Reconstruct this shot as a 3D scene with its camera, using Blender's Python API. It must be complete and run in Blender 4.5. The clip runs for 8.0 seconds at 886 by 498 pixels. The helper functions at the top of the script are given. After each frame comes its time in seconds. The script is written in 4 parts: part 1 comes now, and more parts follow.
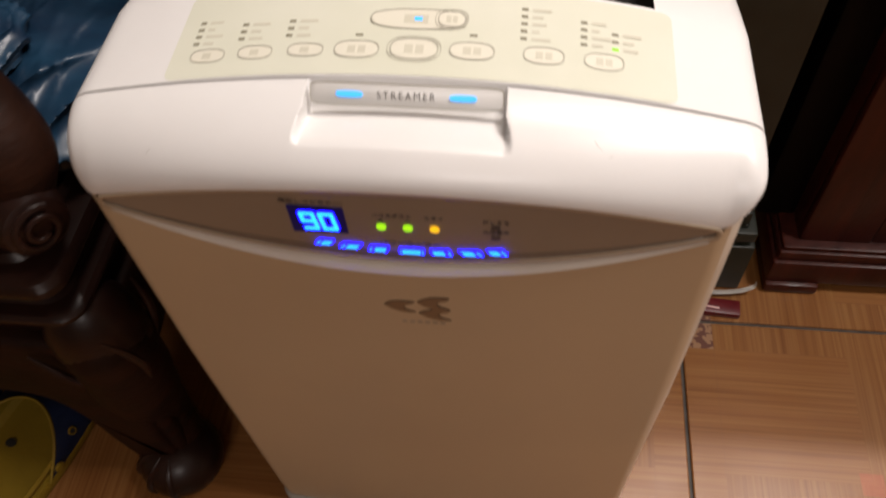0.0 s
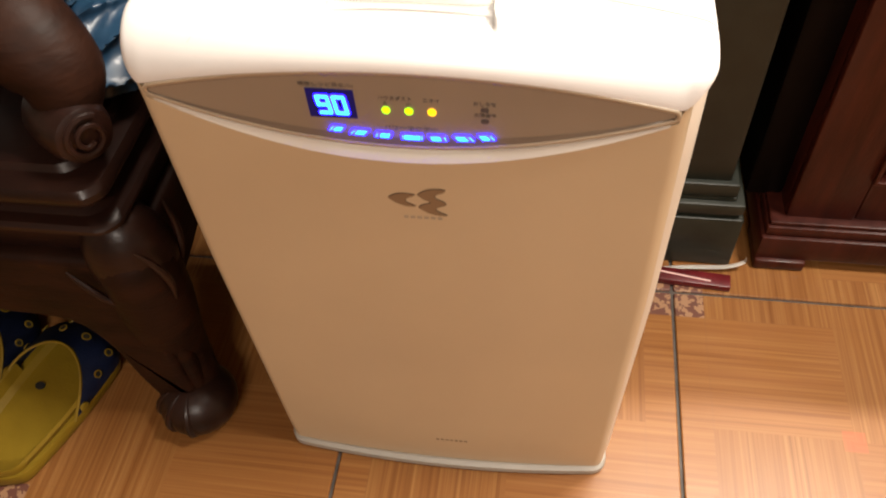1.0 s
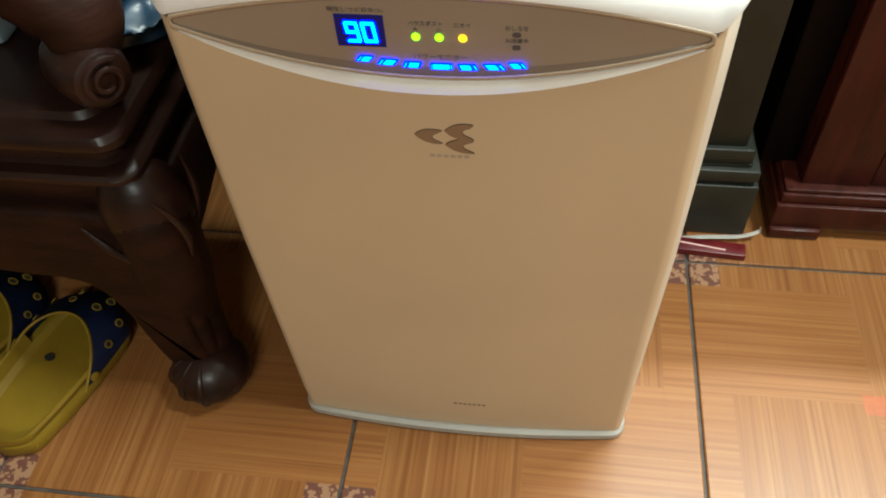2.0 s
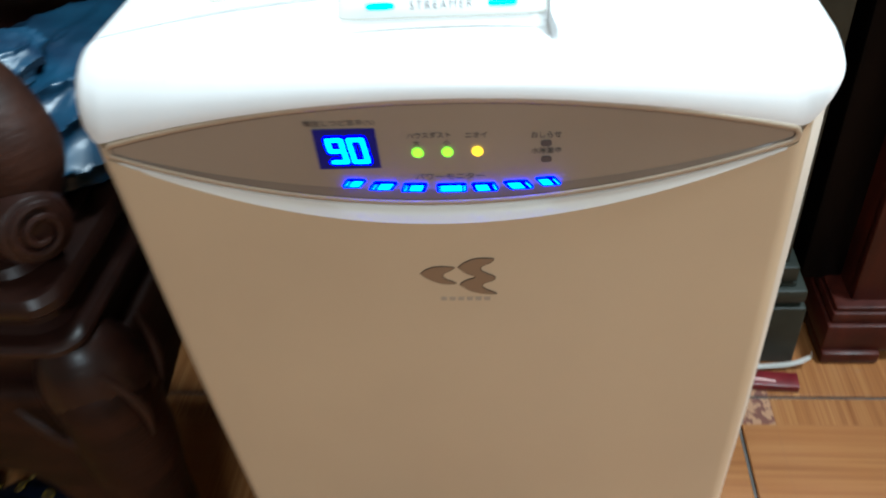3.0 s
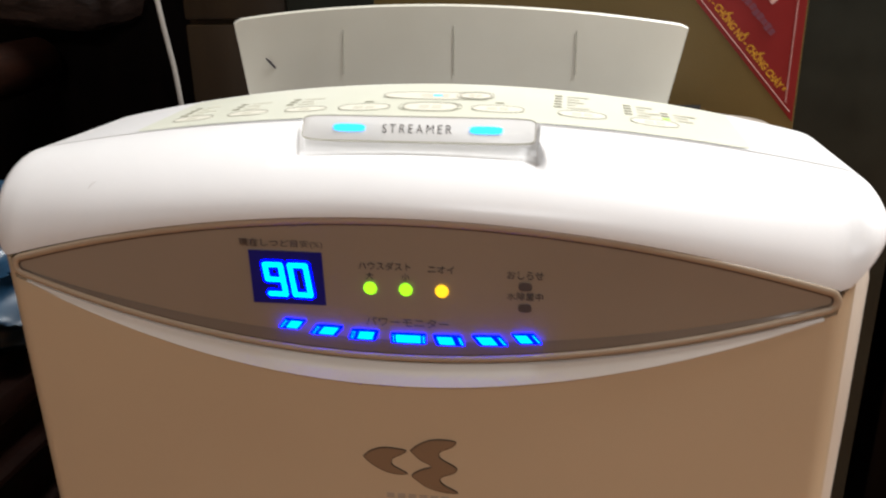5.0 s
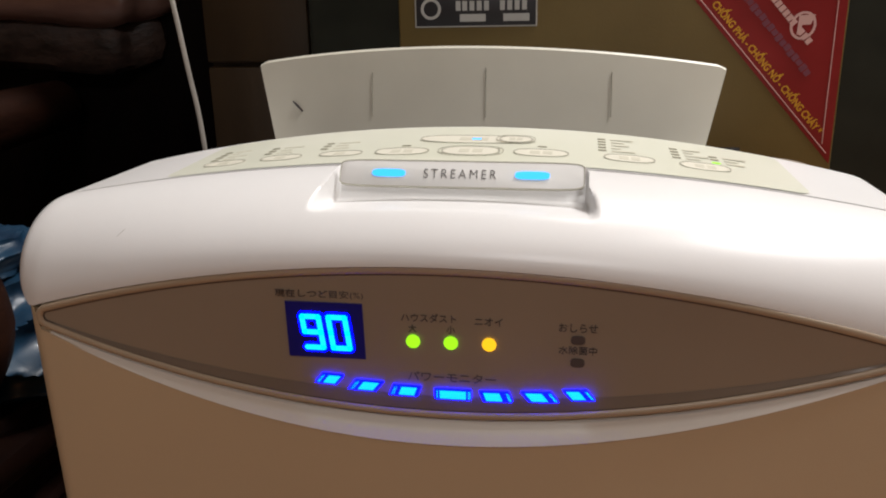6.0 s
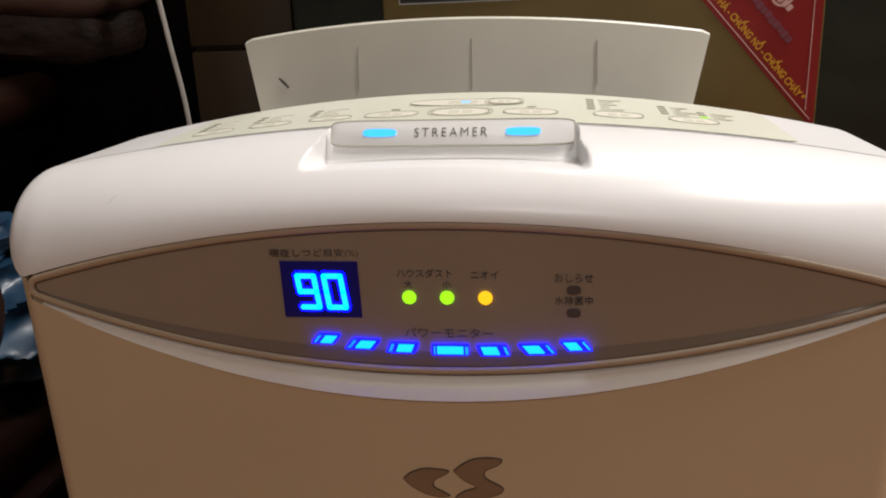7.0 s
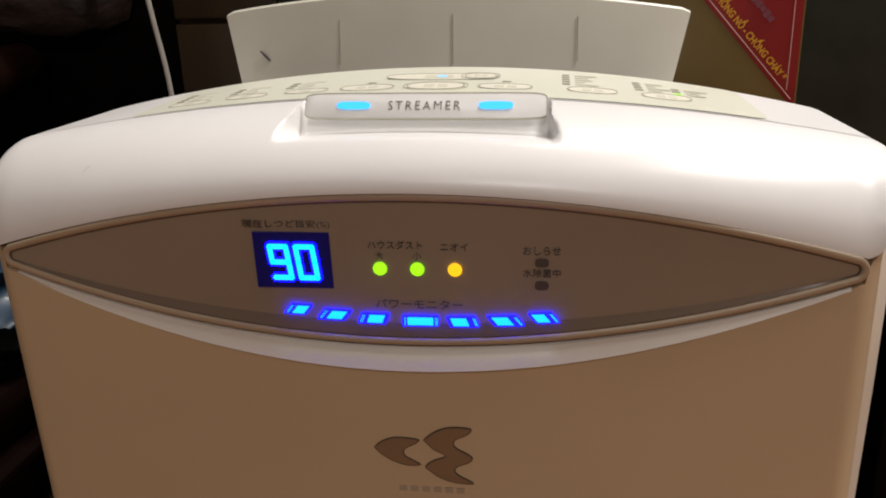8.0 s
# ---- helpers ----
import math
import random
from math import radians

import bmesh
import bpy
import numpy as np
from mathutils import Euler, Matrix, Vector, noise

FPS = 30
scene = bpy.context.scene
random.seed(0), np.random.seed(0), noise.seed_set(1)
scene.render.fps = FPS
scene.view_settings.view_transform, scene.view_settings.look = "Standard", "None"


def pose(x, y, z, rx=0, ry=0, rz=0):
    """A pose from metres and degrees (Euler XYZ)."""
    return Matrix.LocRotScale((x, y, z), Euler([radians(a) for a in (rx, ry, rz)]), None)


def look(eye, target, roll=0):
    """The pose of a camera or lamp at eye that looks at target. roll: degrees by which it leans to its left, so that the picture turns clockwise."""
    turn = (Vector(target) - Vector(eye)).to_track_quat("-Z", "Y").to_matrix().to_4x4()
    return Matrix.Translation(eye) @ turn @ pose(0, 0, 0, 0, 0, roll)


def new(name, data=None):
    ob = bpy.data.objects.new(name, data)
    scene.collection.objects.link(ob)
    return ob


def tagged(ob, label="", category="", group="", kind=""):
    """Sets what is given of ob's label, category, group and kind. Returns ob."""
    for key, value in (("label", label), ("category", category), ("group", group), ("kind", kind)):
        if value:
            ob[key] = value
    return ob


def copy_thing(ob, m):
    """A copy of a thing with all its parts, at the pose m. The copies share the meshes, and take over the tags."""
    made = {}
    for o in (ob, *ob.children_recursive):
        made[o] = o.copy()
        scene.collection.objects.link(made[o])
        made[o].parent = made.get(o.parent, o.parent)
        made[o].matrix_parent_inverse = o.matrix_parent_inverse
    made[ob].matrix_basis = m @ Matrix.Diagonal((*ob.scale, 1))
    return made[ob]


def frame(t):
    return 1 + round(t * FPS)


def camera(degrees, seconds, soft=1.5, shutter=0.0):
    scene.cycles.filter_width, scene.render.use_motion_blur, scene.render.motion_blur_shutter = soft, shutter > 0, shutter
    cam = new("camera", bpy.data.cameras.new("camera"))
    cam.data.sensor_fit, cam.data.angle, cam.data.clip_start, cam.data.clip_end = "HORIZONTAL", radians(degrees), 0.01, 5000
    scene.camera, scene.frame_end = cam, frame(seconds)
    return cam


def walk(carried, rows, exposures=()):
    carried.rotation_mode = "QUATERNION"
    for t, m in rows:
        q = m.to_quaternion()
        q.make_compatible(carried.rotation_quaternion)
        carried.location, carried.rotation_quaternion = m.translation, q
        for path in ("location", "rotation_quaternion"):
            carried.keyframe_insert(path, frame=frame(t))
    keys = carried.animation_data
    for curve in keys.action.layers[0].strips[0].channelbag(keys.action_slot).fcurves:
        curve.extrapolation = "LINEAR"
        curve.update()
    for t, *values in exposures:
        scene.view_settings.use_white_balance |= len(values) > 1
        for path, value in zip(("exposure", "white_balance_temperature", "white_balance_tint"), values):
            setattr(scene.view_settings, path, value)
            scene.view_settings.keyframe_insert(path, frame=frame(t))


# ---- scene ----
cam = camera(57.3, 8.0, soft=1.9, shutter=0.5)
PATH = [
    (0, (0.05, -0.05, 0.912), (-0.142, 1.099, -0.713), -4.5),
    (0.5, (0.073, -0.139, 0.906), (-0.167, 1.077, -0.663), -5.2),
    (1, (0.079, -0.178, 0.896), (-0.165, 1.074, -0.645), -4.4),
    (1.2, (0.071, -0.194, 0.884), (-0.161, 1.067, -0.651), -4.0),
    (2.3, (0.049, -0.217, 0.854), (-0.184, 1.067, -0.66), -4.3),
    (2.5, (0.038, -0.185, 0.854), (-0.189, 1.125, -0.64), -4.2),
    (2.7, (0.032, -0.166, 0.840), (-0.208, 1.210, -0.591), -4.7),
    (3, (0.029, -0.121, 0.775), (-0.198, 1.381, -0.525), -6.3),
    (3.2, (0.025, -0.100, 0.707), (-0.103, 1.511, -0.471), -4.4),
    (3.5, (0.042, -0.084, 0.664), (-0.061, 1.61, -0.393), -2.5),
    (4, (0.05, -0.083, 0.65), (-0.075, 1.707, -0.232), -2.4),
    (4.5, (0.058, -0.082, 0.659), (-0.173, 1.753, -0.103), -2.6),
    (5, (0.051, -0.086, 0.675), (-0.248, 1.77, -0.009), -1.0),
    (5.2, (0.049, -0.082, 0.677), (-0.28, 1.773, 0.003), -1.1),
    (6.5, (0.026, -0.071, 0.666), (-0.274, 1.826, 0.108), -1.7),
    (7, (0.029, -0.078, 0.657), (-0.253, 1.811, 0.064), -2.5),
    (7.5, (0.03, -0.079, 0.658), (-0.234, 1.799, 0.024), -2.5),
    (8, (0.039, -0.081, 0.655), (-0.228, 1.794, 0.013), -1.8),
]
EXPOSURES = [(0, -0.80, 6950, 15), (0.5, 0.0, 7400, 12), (1, 0.45, 7450, 11), (1.2, 0.45, 7450, 11), (2.3, 0.40, 5600, -13), (3, 0.43, 5150, -8), (3.5, 0.36, 4950, -8), (4, 0.32, 4950, -6), (4.5, 0.22, 5150, -1), (5.2, -0.40, 6400, 9), (6.3, -0.68, 6450, 10), (8, -0.63, 6600, 10)]
walk(cam, [(t, look(eye, target, roll)) for t, eye, target, roll in PATH], EXPOSURES)

# ---- light: a tube lamp high on the wall behind the safe, an overhead light to the right, an added fill ----
world = bpy.data.worlds.new("room_air")
scene.world = world
world.use_nodes = True
world.node_tree.nodes["Background"].inputs[0].default_value = (0.9, 0.75, 0.6, 1)
world.node_tree.nodes["Background"].inputs[1].default_value = 0.008
tube = bpy.data.lights.new("tube_light", "AREA")
tube.shape, tube.size, tube.size_y = "RECTANGLE", 1.2, 0.05
tube.energy, tube.color = 63, (1.0, 0.96, 0.92)
tube_ob = new("tube_light", tube)
tube_ob.matrix_world = pose(0.85, 1.02, 2.5, -38, 0, 0)
def unseen_overhead_light(x, y, watts, wide, deep):
    lamp = bpy.data.lights.new("unseen_overhead_light", "AREA")
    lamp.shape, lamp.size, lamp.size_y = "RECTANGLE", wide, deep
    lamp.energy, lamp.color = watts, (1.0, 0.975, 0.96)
    new("unseen_overhead_light", lamp).matrix_world = pose(x, y, 3.12)


unseen_overhead_light(1.5, 0.30, 92, 0.6, 0.6)
# added fill with no known source, brightens the purifier's front panel
unseen_overhead_light(0.3, -3.2, 80, 1.2, 0.6)


# ---- materials ----
def material(name, base, rough=0.5, metal=0.0, spec=0.5, coat=0.0):
    m = bpy.data.materials.new(name)
    m.use_nodes = True
    b = m.node_tree.nodes["Principled BSDF"]
    b.inputs["Base Color"].default_value = (*base, 1)
    b.inputs["Roughness"].default_value = rough
    b.inputs["Metallic"].default_value = metal
    b.inputs["Specular IOR Level"].default_value = spec
    b.inputs["Coat Weight"].default_value = coat
    b.inputs["Coat Roughness"].default_value = 0.15
    return m


def nodes_of(m):
    t = m.node_tree
    return t.nodes, t.links, t.nodes["Principled BSDF"]


def mottled(m, a, b, scale=20.0, stretch=(1, 1, 1), bump=0.0, bump_scale=200.0, rough=None, detail=6.0):
    """Two-scale variation between two colours, a fine bump and an uneven gloss."""
    n, l, p = nodes_of(m)
    co = n.new("ShaderNodeTexCoord")
    mp = n.new("ShaderNodeMapping")
    mp.inputs["Scale"].default_value = stretch
    l.new(co.outputs["Object"], mp.inputs["Vector"])
    big = n.new("ShaderNodeTexNoise")
    big.inputs["Scale"].default_value, big.inputs["Detail"].default_value = scale, detail
    l.new(mp.outputs[0], big.inputs["Vector"])
    ramp = n.new("ShaderNodeValToRGB")
    ramp.color_ramp.elements[0].position, ramp.color_ramp.elements[1].position = 0.3, 0.7
    ramp.color_ramp.elements[0].color, ramp.color_ramp.elements[1].color = (*a, 1), (*b, 1)
    l.new(big.outputs["Fac"], ramp.inputs["Fac"])
    l.new(ramp.outputs["Color"], p.inputs["Base Color"])
    if bump:
        fine = n.new("ShaderNodeTexNoise")
        fine.inputs["Scale"].default_value, fine.inputs["Detail"].default_value = bump_scale, 3.0
        l.new(mp.outputs[0], fine.inputs["Vector"])
        bp = n.new("ShaderNodeBump")
        bp.inputs["Strength"].default_value, bp.inputs["Distance"].default_value = bump, 0.002
        l.new(fine.outputs["Fac"], bp.inputs["Height"])
        l.new(bp.outputs["Normal"], p.inputs["Normal"])
    if rough:
        mr = n.new("ShaderNodeMapRange")
        mr.inputs["To Min"].default_value, mr.inputs["To Max"].default_value = rough
        l.new(big.outputs["Fac"], mr.inputs["Value"])
        l.new(mr.outputs["Result"], p.inputs["Roughness"])
    return m


def glowing(name, colour, strength):
    m = material(name, (0.02, 0.02, 0.02), 0.3)
    p = m.node_tree.nodes["Principled BSDF"]
    p.inputs["Emission Color"].default_value = (*colour, 1)
    p.inputs["Emission Strength"].default_value = strength
    return m


WHITE = mottled(material("white_plastic", (0.8, 0.8, 0.79), 0.32), (0.77, 0.76, 0.75), (0.82, 0.815, 0.81), 9, bump=0.012, bump_scale=900, rough=(0.26, 0.36))
CREAM = mottled(material("cream_film", (0.72, 0.68, 0.5), 0.35), (0.67, 0.68, 0.56), (0.72, 0.725, 0.62), 14, rough=(0.25, 0.4))
BEIGE = mottled(material("beige_panel", (0.55, 0.47, 0.38), 0.3), (0.530, 0.412, 0.275), (0.580, 0.453, 0.300), 6, bump=0.04, bump_scale=1200, rough=(0.28, 0.38))
SMOKE = mottled(material("smoked_window", (0.30, 0.25, 0.22), 0.3), (0.270, 0.215, 0.164), (0.305, 0.245, 0.187), 8, bump=0.02, bump_scale=900, rough=(0.24, 0.36))
SMOKE_DARK = mottled(material("smoked_bevel", (0.19, 0.15, 0.115), 0.34), (0.170, 0.134, 0.105), (0.205, 0.163, 0.128), 10, rough=(0.26, 0.4))
GLOSS = material("dark_bevel", (0.125, 0.097, 0.078), 0.45, spec=0.12)
BEZEL = mottled(material("beige_bezel", (0.40, 0.31, 0.22), 0.35), (0.385, 0.300, 0.212), (0.43, 0.335, 0.237), 8, bump=0.03, bump_scale=1200, rough=(0.3, 0.4))
SHELL = mottled(material("ivory_plastic", (0.70, 0.65, 0.58), 0.36), (0.66, 0.585, 0.49), (0.71, 0.63, 0.53), 7, bump=0.03, bump_scale=1000, rough=(0.32, 0.42))
# the lid's white plastic, toned down because the lip catches less light
LIP = mottled(material("shaded_white_lip", (0.66, 0.62, 0.56), 0.4), (0.66, 0.625, 0.57), (0.71, 0.675, 0.62), 9, rough=(0.34, 0.42))
SILVER = mottled(material("silver_plate", (0.72, 0.72, 0.71), 0.35), (0.76, 0.76, 0.74), (0.80, 0.80, 0.78), 40, rough=(0.25, 0.35))
# faint emission over the whole face imitates the digits' scattered blue glow
BLACK = glowing("blue_haze_display", (0.0, 0.0, 0.9), 0.05)
BLACK.node_tree.nodes["Principled BSDF"].inputs["Base Color"].default_value = (0.012, 0.012, 0.03, 1)
BLACK.node_tree.nodes["Principled BSDF"].inputs["Specular IOR Level"].default_value = 0.15
DARK = material("dark_gap", (0.015, 0.014, 0.013), 0.7)
INK = material("dark_ink", (0.06, 0.05, 0.05), 0.6)
GREY_INK = material("grey_ink", (0.44, 0.42, 0.35), 0.5)
SCUFF = material("grey_scuff", (0.60, 0.58, 0.56), 0.6)
BROWN_INK = material("bronze_emblem", (0.25, 0.17, 0.105), 0.35, 0.2)
EMBLEM_EDGE = material("dark_bronze_edge", (0.06, 0.04, 0.03), 0.5)
BASE_INK = material("small_brown_print", (0.22, 0.155, 0.10), 0.45)
PALE_INK = material("faint_print", (0.38, 0.31, 0.24), 0.45)
CYAN = glowing("cyan_digit", (0.0, 0.60, 1.0), 3.0)
BLUE_LED = glowing("blue_led", (0.0, 0.40, 1.0), 3.4)
# overdriven to imitate the blue haze round the LEDs
BLUE_FRAME = glowing("blue_led_edge_glow", (0.0, 0.0006, 1.0), 26.0)
GREEN = glowing("green_led", (0.35, 0.9, 0.01), 2.0)
AMBER = glowing("amber_led", (1.0, 0.55, 0.01), 2.0)
ROSE = mottled(material("dark_rosewood", (0.025, 0.010, 0.008), 0.4, spec=0.28, coat=0.04), (0.008, 0.0036, 0.0030), (0.027, 0.0095, 0.0062), 10, (1, 1, 3), 0.18, 60, (0.28, 0.46))
ROSE_DULL = mottled(material("worn_rosewood", (0.03, 0.011, 0.006), 0.55, spec=0.15), (0.008, 0.0030, 0.0019), (0.028, 0.0092, 0.0045), 14, (1, 1, 3), 0.3, 70, (0.45, 0.65))
CAB = mottled(material("red_brown_wood", (0.09, 0.022, 0.012), 0.3, spec=0.25, coat=0.05), (0.029, 0.0052, 0.0034), (0.062, 0.012, 0.007), 12, (6, 6, 1), 0.15, 90, (0.25, 0.45))
# near-black copy of CAB: shade beside and behind the furniture is in the colour
GAP_SHADE = mottled(material("gap_shade_brown", (0.02, 0.008, 0.006), 0.5, spec=0.08), (0.0018, 0.0010, 0.0008), (0.004, 0.002, 0.0016), 12, (6, 6, 1), 0.15, 90)
PLANK = mottled(material("brown_board", (0.12, 0.07, 0.035), 0.5), (0.026, 0.0145, 0.0050), (0.054, 0.031, 0.0105), 14, (1, 1, 0.2), 0.2, 120, (0.4, 0.6))
GREEN_STEEL = mottled(material("dark_green_steel", (0.04, 0.05, 0.045), 0.4, spec=0.3), (0.014, 0.0165, 0.0125), (0.023, 0.0255, 0.019), 30, bump=0.04, bump_scale=500, rough=(0.3, 0.5))
KHAKI = mottled(material("khaki_steel", (0.24, 0.17, 0.06), 0.5), (0.128, 0.086, 0.022), (0.170, 0.116, 0.032), 12, bump=0.07, bump_scale=500, rough=(0.4, 0.6))
RED = mottled(material("red_sticker", (0.45, 0.02, 0.02), 0.35), (0.23, 0.010, 0.012), (0.29, 0.015, 0.017), 20, rough=(0.3, 0.4))
YELLOW_INK = material("yellow_ink", (0.70, 0.37, 0.02), 0.5)
PINK_INK = material("pale_pink_ink", (0.7, 0.45, 0.42), 0.5)
PURPLE_INK = material("dull_violet_ink", (0.20, 0.055, 0.085), 0.5)
PLATE = material("black_label", (0.03, 0.03, 0.035), 0.35)
PLATE_INK = material("silver_ink", (0.5, 0.5, 0.48), 0.4)
# both foam tones are lowered to carry the bench's shadow over the clogs
CROC_Y = mottled(material("shaded_yellow_foam", (0.6, 0.42, 0.02), 0.6), (0.185, 0.112, 0.004), (0.25, 0.158, 0.007), 18, bump=0.2, bump_scale=300, rough=(0.5, 0.7))
CROC_B = mottled(material("shaded_navy_foam", (0.015, 0.03, 0.12), 0.55), (0.006, 0.012, 0.045), (0.012, 0.026, 0.090), 18, bump=0.2, bump_scale=300, rough=(0.45, 0.65))
CORD = mottled(material("white_cord", (0.5, 0.47, 0.42), 0.5), (0.36, 0.335, 0.30), (0.50, 0.47, 0.42), 30)
PAPER = mottled(material("white_paper", (0.7, 0.68, 0.64), 0.6), (0.66, 0.64, 0.6), (0.75, 0.73, 0.69), 20)
MAROON = mottled(material("maroon_card", (0.22, 0.01, 0.015), 0.35), (0.055, 0.004, 0.006), (0.13, 0.008, 0.011), 40, rough=(0.25, 0.45))
WALL = mottled(material("cream_wall_paint", (0.6, 0.52, 0.4), 0.8), (0.30, 0.25, 0.19), (0.36, 0.30, 0.23), 3, bump=0.2, bump_scale=80)
CEIL = material("white_ceiling_paint", (0.8, 0.79, 0.77), 0.85)
GROUT = mottled(material("dark_grout", (0.07, 0.06, 0.055), 0.8), (0.05, 0.045, 0.04), (0.1, 0.085, 0.075), 60)


# ---- mesh helpers ----
def link(name, bm, mat, m=None, smooth=True, angle=35):
    me = bpy.data.meshes.new(name)
    bmesh.ops.recalc_face_normals(bm, faces=bm.faces)
    for f in bm.faces:
        f.smooth = smooth
    for e in bm.edges:
        if len(e.link_faces) == 2 and e.calc_face_angle(0) > radians(angle):
            e.smooth = False
    bm.to_mesh(me)
    bm.free()
    for one in mat if isinstance(mat, (list, tuple)) else [mat]:
        me.materials.append(one)
    ob = new(name, me)
    if m is not None:
        ob.matrix_basis = m
    return ob


def part(name, bm, mat, parent, label="", m=None, smooth=True, angle=35):
    ob = link(name, bm, mat, m, smooth, angle)
    ob.parent = parent
    if label:
        ob["label"] = label
    return ob


def thing(name, label, category, m=None, group="", kind=""):
    ob = new(name)
    if m is not None:
        ob.matrix_basis = m
    return tagged(ob, label, category, group, kind)


def box(x0, x1, y0, y1, z0, z1, bevel=0.0, bm=None, segs=2):
    b = bmesh.new()
    bmesh.ops.create_cube(b, size=1, matrix=Matrix.Translation(((x0 + x1) / 2, (y0 + y1) / 2, (z0 + z1) / 2)) @ Matrix.Diagonal((x1 - x0, y1 - y0, z1 - z0, 1)))
    if bevel:
        bmesh.ops.bevel(b, geom=b.edges[:], offset=bevel, segments=segs, affect="EDGES", profile=0.5)
    return b if bm is None else merge(bm, b)


def merge(a, b):
    me = bpy.data.meshes.new("tmp")
    b.to_mesh(me)
    b.free()
    a.from_mesh(me)
    bpy.data.meshes.remove(me)
    return a


def grid(rows, bm=None, close_u=False):
    """A sheet through rows of points."""
    bm = bm or bmesh.new()
    vs = [[bm.verts.new(p) for p in r] for r in rows]
    n = len(rows[0])
    for a, b in zip(vs, vs[1:]):
        for i in range(n if close_u else n - 1):
            j = (i + 1) % n
            bm.faces.new((a[i], a[j], b[j], b[i]))
    return bm


def loft(rings, bm=None, caps=True):
    bm = bm or bmesh.new()
    vs = [[bm.verts.new(p) for p in r] for r in rings]
    n = len(rings[0])
    for a, b in zip(vs, vs[1:]):
        for i in range(n):
            bm.faces.new((a[i], a[(i + 1) % n], b[(i + 1) % n], b[i]))
    if caps:
        bm.faces.new(vs[0][::-1])
        bm.faces.new(vs[-1])
    return bm


def prism(points, depth, bm=None, bevel=0.0):
    """An outline in x, z given thickness along y (0 to depth)."""
    b = bmesh.new()
    f = b.faces.new([b.verts.new((x, 0, z)) for x, z in points])
    top = bmesh.ops.extrude_face_region(b, geom=[f])
    bmesh.ops.translate(b, vec=(0, depth, 0), verts=[v for v in top["geom"] if isinstance(v, bmesh.types.BMVert)])
    bmesh.ops.recalc_face_normals(b, faces=b.faces)
    if bevel:
        bmesh.ops.bevel(b, geom=b.edges[:], offset=bevel, segments=2, affect="EDGES", profile=0.5)
    return b if bm is None else merge(bm, b)


def board(points, depth, ease=0.008, bm=None):
    """A thick board of an outline in x, z, rounded over on both faces; it goes from y 0 to depth."""
    pts = [Vector((x, z)) for x, z in points]
    area = sum(p.x * q.y - q.x * p.y for p, q in zip(pts, pts[1:] + pts[:1]))
    n = len(pts)
    inward = []
    for i in range(n):
        d = pts[(i + 1) % n] - pts[i - 1]
        d = d.normalized() if d.length > 1e-9 else Vector((1, 0))
        inward.append(Vector((-d.y, d.x)) * (1 if area > 0 else -1))
    rings = []
    for k in range(5):
        a = math.pi / 2 * k / 4
        rings.append((ease * (1 - math.sin(a)), ease * (1 - math.cos(a))))
    rings = rings + [(i, depth - y) for i, y in rings[::-1]]
    return loft([[(p.x + w.x * i, y, p.y + w.y * i) for p, w in zip(pts, inward)] for i, y in rings], bm)


def swept(points, radius, sides=10, bm=None, squash=1.0):
    """A tube through points; radius a number or one per point."""
    pts = [Vector(p) for p in points]
    rad = radius if isinstance(radius, (list, tuple)) else [radius] * len(pts)
    rings = []
    for i, p in enumerate(pts):
        d = (pts[min(i + 1, len(pts) - 1)] - pts[max(i - 1, 0)]).normalized()
        side = d.cross(Vector((0, 1, 0)))
        if side.length < 0.2:
            side = d.cross(Vector((1, 0, 0)))
        side.normalize()
        up = side.cross(d).normalized()
        rings.append([p + rad[i] * (math.cos(a) * side + squash * math.sin(a) * up) for a in (2 * math.pi * k / sides for k in range(sides))])
    return loft(rings, bm)


def curve_points(pts, n=8):
    """A smooth line through points (Catmull-Rom)."""
    p = [Vector(q) for q in pts]
    p = [2 * p[0] - p[1]] + p + [2 * p[-1] - p[-2]]
    out = []
    for i in range(1, len(p) - 2):
        for k in range(n):
            t = k / n
            out.append(0.5 * (2 * p[i] + (p[i + 1] - p[i - 1]) * t + (2 * p[i - 1] - 5 * p[i] + 4 * p[i + 1] - p[i + 2]) * t * t + (3 * p[i] - p[i - 1] - 3 * p[i + 1] + p[i + 2]) * t ** 3))
    return out + [p[-2]]


def lettering(name, text, height, mat, parent, m, width=None, label="", thick=0.0002, spacing=1.0, weight=0.0):
    """Words as a thin mesh, centred, in the x, z plane of m, to be read from -y."""
    cu = bpy.data.curves.new(name, "FONT")
    cu.body, cu.size, cu.extrude, cu.align_x, cu.align_y, cu.space_character, cu.offset = text, 1.0, 0.02, "CENTER", "CENTER", spacing, weight
    tmp = new(name, cu)
    me = bpy.data.meshes.new_from_object(tmp.evaluated_get(bpy.context.evaluated_depsgraph_get()))
    bpy.data.objects.remove(tmp)
    bpy.data.curves.remove(cu)
    if not me.vertices:
        return None
    co = np.array([v.co for v in me.vertices])
    lo, hi = co.min(0), co.max(0)
    sz = height / (hi[1] - lo[1])
    sx = width / (hi[0] - lo[0]) if width else sz
    mid = (lo + hi) / 2
    for v in me.vertices:
        v.co = ((v.co.x - mid[0]) * sx, -thick * (1 if v.co.z > 0 else 0), (v.co.y - mid[1]) * sz)
    me.name = name
    me.materials.clear()
    me.materials.append(mat)
    ob = new(name, me)
    ob.parent, ob.matrix_basis = parent, m
    if label:
        ob["label"] = label
    return ob


